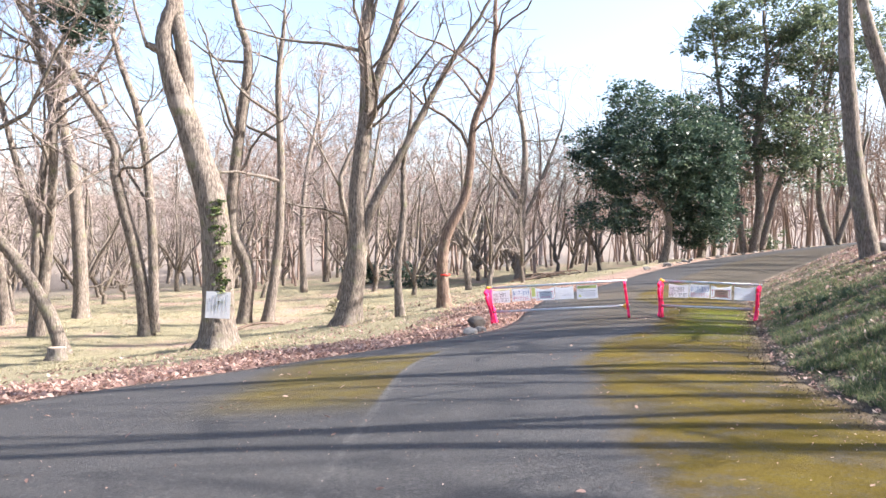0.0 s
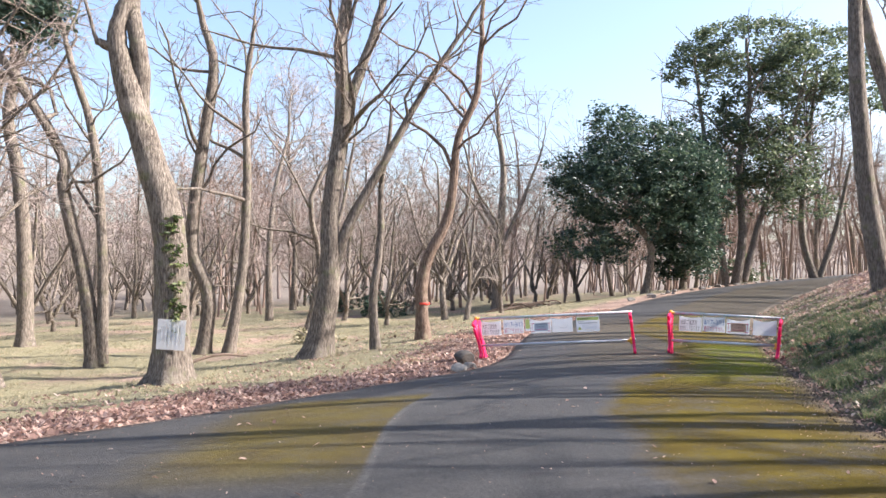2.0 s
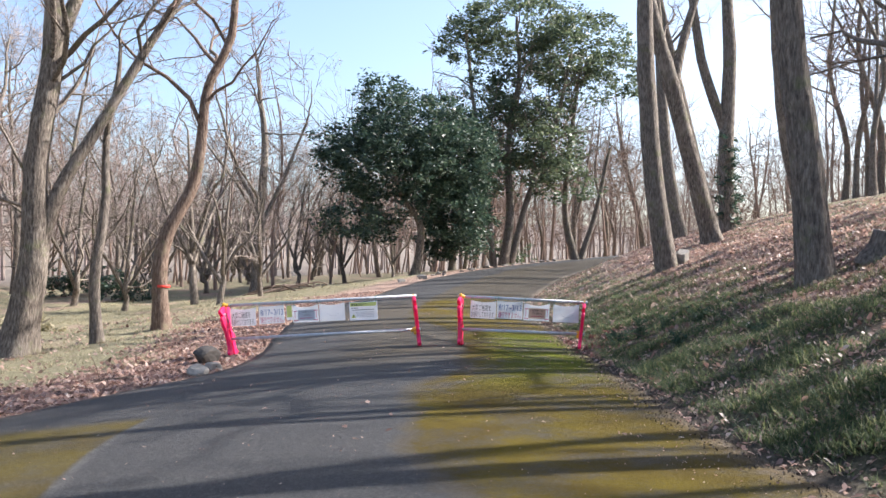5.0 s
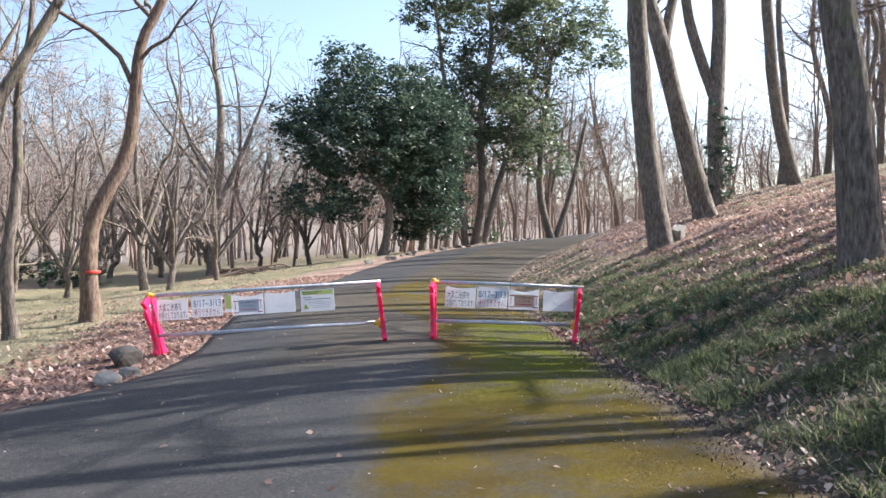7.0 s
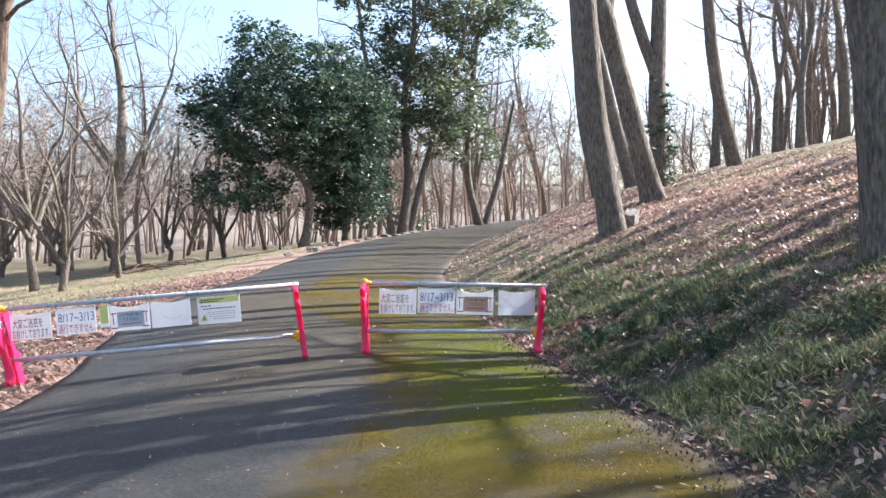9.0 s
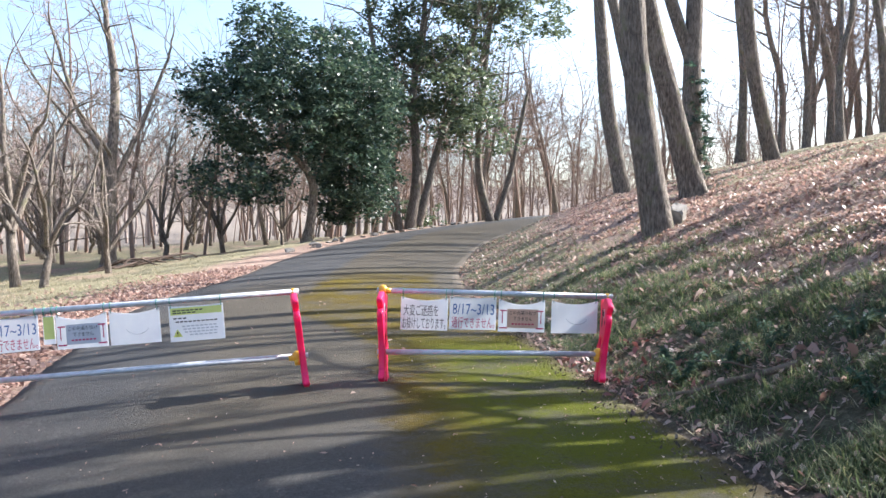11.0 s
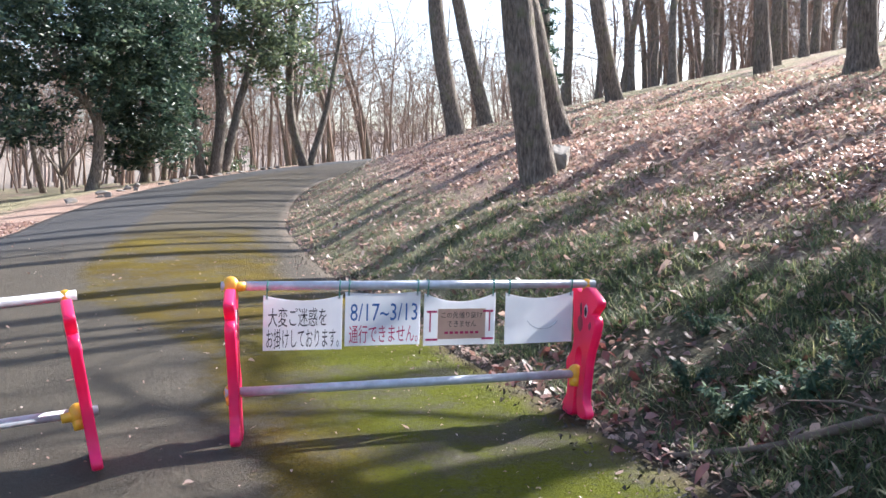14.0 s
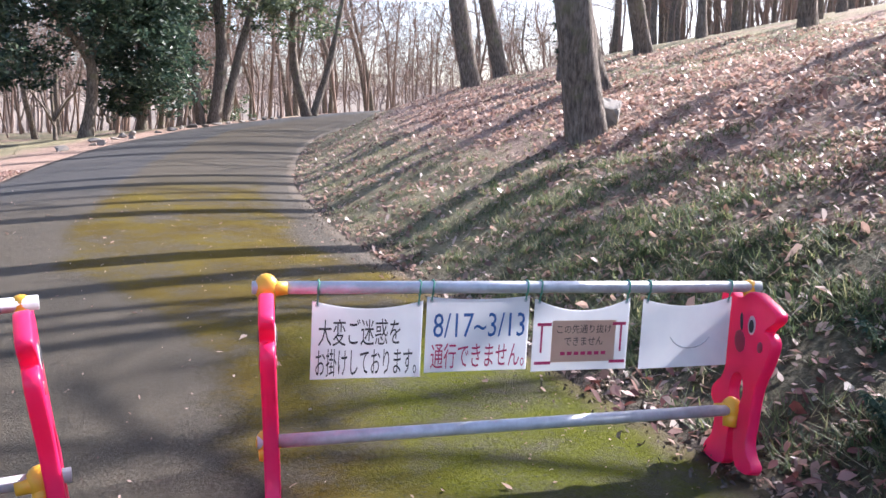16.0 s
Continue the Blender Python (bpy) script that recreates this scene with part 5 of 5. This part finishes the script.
band = thing("tape_band", pose(0.02, 26.45, land_z(0.06, 26.45) + 0.98), "red tape tied round a tree trunk", "tape")
part_mesh("band", tube_mesh("band", [(np.array([(0, 0, -0.03), (0, 0, -0.015), (0, 0, 0.015), (0, 0, 0.03)]), [0.187, 0.193, 0.193, 0.187], 16)], TAPE_RED), band)


# ---- stones, stumps and dead wood ----
def rock(name, x, y, size, label, seed, material=STONE, sink=0.3, category="stone", group="", turn=None):
    rng = np.random.default_rng(seed)
    bm = bmesh.new()
    bmesh.ops.create_icosphere(bm, subdivisions=3, radius=1.0)
    cuts = [(Vector(rng.normal(0, 1, 3)).normalized(), rng.uniform(0.42, 0.75)) for _ in range(11)]
    for v in bm.verts:
        for nrm, d in cuts:
            o = v.co.dot(nrm) - d
            if o > 0:
                v.co -= nrm * o
        v.co += Vector(rng.normal(0, 0.01, 3))
        v.co = Vector((v.co.x * size[0], v.co.y * size[1], v.co.z * size[2]))
    me = bpy.data.meshes.new(name)
    bm.to_mesh(me)
    bm.free()
    me.materials.append(material)
    ob = new(name, me)
    ob.matrix_world = pose(x, y, land_z(x, y) + size[2] * (1 - 2 * sink) * 0.7, 0, 0, rng.uniform(0, 360) if turn is None else turn)
    return tagged(ob, label, category, group)


def block_stone(x, y, size, label, seed):
    """A roughly squared block with a slanting top."""
    rng = np.random.default_rng(seed)
    bm = bmesh.new()
    bmesh.ops.create_cube(bm, size=1.0)
    bmesh.ops.subdivide_edges(bm, edges=bm.edges[:], cuts=3, use_grid_fill=True)
    bmesh.ops.bevel(bm, geom=[e for e in bm.edges if e.calc_face_angle(0) > 0.5], offset=0.05, segments=2, affect="EDGES")
    for v in bm.verts:
        v.co.z += 0.28 * v.co.x * (v.co.z + 0.5)
        v.co = Vector((v.co.x * size[0], v.co.y * size[1], (v.co.z + 0.3) * size[2])) + Vector(rng.normal(0, 0.006, 3))
    ob = thing("stone", pose(x, y, land_z(x, y), 6, -8, 35), label, "stone")
    part("block", bm, STONE_PALE, ob)
    return ob


def stump(x, y, r, h, label, seed, lean=0):
    rng = np.random.default_rng(seed)
    ob = thing("tree_stump", pose(x, y, land_z(x, y), lean, lean, 0), label, "stump")
    hs = [-0.15, 0.0, 0.08, h * 0.5, h * 0.97, h]
    k = 14
    lob = 1 + 0.14 * np.cos(np.arange(k) * 2 * np.pi / k * 3 + seed) + rng.normal(0, 0.05, k)
    rings = np.array([lob * r * f for f in (1.5, 1.35, 1.15, 1.0, 0.98, 0.94)])
    part_mesh("bark", tube_mesh("bark", [(np.array([(0, 0, v) for v in hs]), rings, k)], BARK_GREY), ob)
    bm = bmesh.new()
    bmesh.ops.create_cone(bm, cap_ends=True, segments=k, radius1=r * 0.97, radius2=r * 0.9, depth=0.03, matrix=Matrix.Translation((0, 0, h - 0.005)))
    part("cut_face", bm, CUTWOOD, ob, "weathered cut wood")
    return ob


def dead_branch(pts, r, label, seed, twigs=5):
    rng = np.random.default_rng(seed)
    x, y = pts[0][:2]
    ob = thing("fallen_branch", pose(x, y, land_z(x, y)), label, "branch")
    z0 = land_z(x, y)
    c = spline([(p[0] - x, p[1] - y, land_z(p[0], p[1]) - z0 + p[2]) for p in pts], 5)
    part_mesh("wood", tube_mesh("wood", [(c, np.linspace(r, r * 0.5, len(c)) * (1 + rng.normal(0, 0.08, len(c))), 9)], DEADWOOD), ob)
    for k in range(twigs):
        q = c[rng.integers(2, len(c))]
        d = rng.normal(0, 1, 3) * (1, 1, 0.3)
        d = d / np.linalg.norm(d) * rng.uniform(0.15, 0.5)
        part_mesh("side_twig", tube_mesh("side_twig", [(np.array([q, q + d * 0.5 + (0, 0, 0.03), q + d]), [r * 0.3, r * 0.22, r * 0.1], 5)], DEADWOOD), ob)
    return ob


rock("stone", 0.58, 18.0, (0.17, 0.15, 0.16), "pale squared stone at the lane's edge", 91, STONE_PALE, turn=20)
rock("stone", 0.74, 19.3, (0.31, 0.26, 0.22), "rounded stone in leaf litter by a barricade, its backlit shade put into the colour", 92, STONE_SHADED)
rock("stone", 0.82, 18.5, (0.2, 0.16, 0.13), "small grey stone at a barricade's foot", 93)
block_stone(12.3, 24.1, (0.33, 0.26, 0.34), "squared pale stone leaning against a tree on the bank", 94)
stump(-9.6, 21.6, 0.22, 0.3, "low rotting stump in leaf litter beside a slanting tree", 95)
stump(9.85, 15.3, 0.24, 0.38, "cut stump beside a dark trunk on the bank", 96, 12)
dead_branch([(7.0, 16.35, 0.05), (6.86, 16.6, 0.04), (6.68, 16.84, 0.045), (6.57, 17.0, 0.04), (6.36, 17.38, 0.02)], 0.03, "thick dead branch lying at the foot of the bank", 97)
dead_branch([(-1.2, 17.3, 0.02), (-0.7, 17.9, 0.03), (-0.2, 18.1, 0.03)], 0.02, "thin dead branch in the leaf litter", 98)
dead_branch([(-6.5, 24.8, 0.05), (-5.5, 25.6, 0.2), (-4.8, 26.2, 0.1)], 0.05, "fallen grey limb in the dry grass", 99)
for k in range(9):
    dead_branch([(4.6 + rngi.normal(0, 0.9), 44.6 + rngi.normal(0, 0.5), 0.03), (5.2 + rngi.normal(0, 0.7), 44.9, 0.28), (6.2 + rngi.normal(0, 0.8), 45.0 + rngi.normal(0, 0.5), 0.06)], 0.04, "stick of a brushwood heap in the grass", 300 + k, 3)
for k in range(26):
    i = int(np.argmin(np.abs(ROAD_LEFT[:, 1] - (40.5 + k * 0.55))))
    q = ROAD_LEFT[i]
    rock("edge_stone", q[0] - 0.55 + rngi.normal(0, 0.28), q[1] + 0.35 + rngi.normal(0, 0.25), (rngi.uniform(0.1, 0.32), rngi.uniform(0.08, 0.2), rngi.uniform(0.05, 0.15)), "rough grey stone edging the lane", 400 + k, group="edging stones")


# ---- leaf litter and grass ----
def leaf_quads(rng, x, y, z, size, tilt):
    n = len(x)
    a = rng.uniform(0, 2 * np.pi, n)
    ax = np.stack([np.cos(a), np.sin(a), rng.normal(0, tilt, n)], 1)
    bx = np.stack([-np.sin(a), np.cos(a), rng.normal(0, tilt, n)], 1)
    s = (size * rng.uniform(0.5, 1.25, n))[:, None]
    c = np.stack([x, y, z + 0.012 + 0.3 * s[:, 0] * np.abs(ax[:, 2])], 1)
    up = np.array([0, 0, 1.0]) * s * rng.uniform(-0.1, 0.5, (n, 1))
    w = rng.uniform(0.35, 0.62, (n, 1))
    v = rng.uniform(0.1, 0.35, (n, 1))
    return np.stack([c - ax * s, c - ax * s * 0.35 - bx * s * w + up * 0.7, c + ax * s * v - bx * s * w * 0.9 + up, c + ax * s, c + ax * s * (v - 0.1) + bx * s * w * 0.85 + up * 0.8, c - ax * s * 0.4 + bx * s * w + up * 0.5], 1)


def spread(rng, n, xr, yr, weight):
    """n places whose density follows weight(x, y, beside one edge, beside the other)."""
    out = []
    got = 0
    while got < n:
        x, y = rng.uniform(*xr, 30000), rng.uniform(*yr, 30000)
        z, ol, orr = land(x, y)
        k = rng.random(30000) < weight(x, y, ol, orr)
        out.append(np.stack([x[k], y[k], z[k]], 1))
        got += k.sum()
    return np.concatenate(out)[:n].T


def patches(x, y):
    return np.clip(0.5 + 0.45 * np.sin(x * 0.9 + 1.7 * np.sin(y * 0.53)) * np.sin(y * 0.8 + 1.3 * np.sin(x * 0.61)) + 0.3 * np.sin(x * 2.3 + y * 1.1), 0.0, 1)


def stuff(name, me, label, category):
    return tagged(new(name, me), label, category, kind="stuff")


rl = np.random.default_rng(501)
near = lambda x, y: np.clip(1.35 - np.hypot(x - 5.5, y - 17) / 24, 0.1, 1)
tufty = lambda x, y: np.clip(1.5 * patches(x * 2.3 + 3, y * 2.3) - 0.25, 0, 1)
litter_share = lambda x, y, orr: np.clip(1.5 - orr / 9, 0.25, 1) * np.where(orr < 2.4 + 0.8 * patches(y, x), 0.12 + 0.3 * patches(x * 1.7, y * 1.7) ** 2, 0.5 + 0.5 * patches(x, y))


def bank_leaves(count, xr, yr, size, keep):
    x, y, z = spread(rl, count, xr, yr, lambda x, y, ol, orr: (orr > 0.0) * (orr < 14) * near(x, y) * litter_share(x, y, orr) * keep(x, y))
    return leaf_quads(rl, x, y, z, size, 0.5)


close = lambda x, y: np.hypot(x - 4.5, y - 16.5) < 7.5
stuff("bank_leaf_litter", quads_mesh("bank_leaf_litter", np.concatenate([bank_leaves(38000, (4, 13), (9, 25), 0.031, close), bank_leaves(44000, (4, 24), (6, 44), 0.042, lambda x, y: ~close(x, y))]), LITTER, 6),
      "curled brown and pinkish fallen leaves covering the bank", "leaves")
bx_, by_, bz_ = spread(rl, 300, (5, 10), (11, 22), lambda x, y, ol, orr: (orr > 0.1) * (orr < 4) * (0.3 + patches(x, y)))
stuff("large_leaf_litter", quads_mesh("large_leaf_litter", leaf_quads(rl, bx_, by_, bz_ + 0.03, 0.045, 0.6), LITTER, 6), "large curled pale brown leaves caught in the grass", "leaves")
bx_, by_, bz_ = spread(rl, 24000, (-8, 8), (9, 36), lambda x, y, ol, orr: np.clip(ol * 4 + 0.15, 0, 1) * (ol > -0.25) * np.clip(1.55 - ol / 1.9, 0.04, 1) * (ol < 7) * np.clip(1.3 - y / 60, 0.2, 1))
stuff("verge_leaf_litter", quads_mesh("verge_leaf_litter", leaf_quads(rl, bx_, by_, bz_, 0.044, 0.45), LITTER, 6), "brown fallen leaves along the lane's lower verge", "leaves")
bx_, by_, bz_ = spread(rl, 260, (-6, 9), (3, 34), lambda x, y, ol, orr: (ol < 0) * (orr < 0) * (0.12 + 0.6 * (orr > -0.5)))
stuff("lane_leaf_litter", quads_mesh("lane_leaf_litter", leaf_quads(rl, bx_, by_, bz_ + 0.012, 0.03, 0.3), LITTER, 6), "stray pale leaves on the asphalt", "leaves")
bx_, by_, bz_ = spread(rl, 3600, (-6, 9), (2.5, 30), lambda x, y, ol, orr: (ol < 0) * (orr < 0) * (0.15 + 0.85 * (orr > -0.8)))
stuff("lane_debris", quads_mesh("lane_debris", leaf_quads(rl, bx_, by_, bz_ + 0.006, 0.010, 0.4), LITTER, 6), "small bits of leaf and twig on the asphalt", "debris")
bx_, by_, bz_ = spread(rl, 7000, (3, 10), (5, 30), lambda x, y, ol, orr: (orr > -0.45) * (orr < 0.5) * np.clip(1.1 - np.abs(orr - 0.05) / 0.4, 0, 1) * np.clip(1.2 - np.abs(y - 15) / 16, 0.1, 1))
stuff("gutter_crumbs", quads_mesh("gutter_crumbs", leaf_quads(rl, bx_, by_, bz_ + 0.006, 0.011, 0.8), CRUMB, 6), "dark crumbs of soil and bark along the lane's edge", "debris")
bx_, by_, bz_ = spread(rl, 130, (6.2, 8.0), (17.0, 19.4), lambda x, y, ol, orr: (orr > -0.1) * np.clip(1.2 - orr, 0, 1))
stuff("redlit_leaf_litter", quads_mesh("redlit_leaf_litter", leaf_quads(rl, bx_, by_, bz_ + 0.02, 0.042, 0.6), LITTER_REDLIT, 6), "fallen leaves beside a barricade, coloured as by red light through its stand", "leaves")


def blades(rng, x, y, z, per, height, width, lean):
    n = len(x) * per
    bx = np.repeat(x, per) + rng.normal(0, 0.035, n)
    by = np.repeat(y, per) + rng.normal(0, 0.035, n)
    bz = np.repeat(z, per) - 0.01
    h = height * rng.uniform(0.4, 1.2, n) * np.repeat(rng.uniform(0.5, 1.3, len(x)), per)
    a = rng.uniform(0, 2 * np.pi, n)
    k = rng.uniform(0.2, 1.0, n) * lean
    w = width * rng.uniform(0.6, 1.2, n)
    dx, dy = np.cos(a), np.sin(a)
    p0 = np.stack([bx - dy * w, by + dx * w, bz], 1)
    p1 = np.stack([bx + dy * w, by - dx * w, bz], 1)
    p2 = np.stack([bx + dx * h * k, by + dy * h * k, bz + h * (1.05 - 0.35 * k)], 1)
    return np.stack([p0, p1, p2], 1)


gx_, gy_, gz_ = spread(rl, 14500, (4, 14), (7, 32), lambda x, y, ol, orr: (orr > 0.2) * near(x, y) ** 1.5 * np.clip(1.6 - orr / 2.6, 0.03, 1) * np.clip(2.3 - y / 11, 0.06, 1) * (0.08 + tufty(x, y)))
stuff("bank_grass", quads_mesh("bank_grass", blades(rl, gx_, gy_, gz_, 12, 0.12, 0.0055, 1.8), GRASS, 3), "green winter grass tufts on the shaded bank", "grass")
gx_, gy_, gz_ = spread(rl, 10000, (5, 26), (8, 44), lambda x, y, ol, orr: (orr > 0.1) * near(x, y) * (0.15 + tufty(x + 4, y)) * np.where(orr > 6, 1.0, np.where(orr > 2.2, 0.6, 0.3 + 0.6 * np.clip(y / 3 - 6, 0, 1))))
stuff("bank_dry_grass", quads_mesh("bank_dry_grass", blades(rl, gx_, gy_, gz_, 9, 0.10, 0.0038, 1.9), GRASS_DRY, 3), "dry straw-coloured grass on the bank", "grass")
gx_, gy_, gz_ = spread(rl, 6000, (-22, 9), (16, 50), lambda x, y, ol, orr: (ol > 1.2) * np.clip(ol / 3 - 0.2, 0.05, 1) * np.clip(1.4 - y / 50, 0.2, 1) * (0.35 + 0.65 * patches(x, y)))
stuff("woodland_grass", quads_mesh("woodland_grass", blades(rl, gx_, gy_, gz_, 9, 0.11, 0.007, 1.2), GRASS_DRY, 3), "dry yellowish grass under the bare trees", "grass")


# ---- leafy weeds at the foot of the bank ----
def weed(x, y, r, seed):
    """A low clump of stalks with narrow leaves."""
    rng = np.random.default_rng(seed)
    ob = thing("weed", pose(x, y, land_z(x, y)), "low dark green leafy weed at the foot of the bank", "plant", "weeds on the bank")
    for k in range(9):
        a, h = rng.uniform(0, 6.28), r * rng.uniform(0.6, 1.15)
        d = np.array([math.cos(a), math.sin(a), 0])
        c = spline([(0, 0, -0.03), d * r * 0.25 + (0, 0, h * 0.55), d * r * rng.uniform(0.45, 0.9) + (0, 0, h * 0.9)], 4)
        stalk = part_mesh("stalk", tube_mesh("stalk", [(c, np.linspace(0.006, 0.002, len(c)), 5)], WEED), ob)
        n = 34
        t = rng.uniform(0.15, 1.0, n)
        p = np.stack([np.interp(t * (len(c) - 1), range(len(c)), c[:, j]) for j in range(3)], 1)
        way = rng.normal(0, 1, (n, 3)) * (1, 1, 0.45) + d * 0.5
        way /= np.linalg.norm(way, axis=1)[:, None]
        side = np.cross(way, (0, 0, 1.0)) + rng.normal(0, 0.25, (n, 3))
        side /= np.linalg.norm(side, axis=1)[:, None]
        ln = rng.uniform(0.035, 0.075, (n, 1)) * r / 0.3
        q = np.stack([p, p + way * ln * 0.4 + side * ln * 0.2, p + way * ln - (0, 0, 0.012), p + way * ln * 0.4 - side * ln * 0.2], 1)
        part_mesh("leaves", quads_mesh("leaves", q, WEED), stalk)
    return ob


for k, (x, y, r) in enumerate([(6.76, 17.32, 0.3), (6.98, 17.05, 0.26), (7.35, 17.0, 0.24), (7.5, 16.3, 0.28), (7.0, 17.75, 0.2), (6.6, 15.4, 0.22), (6.9, 14.2, 0.22), (7.6, 18.1, 0.2)]):
    weed(x, y, r, 900 + k)
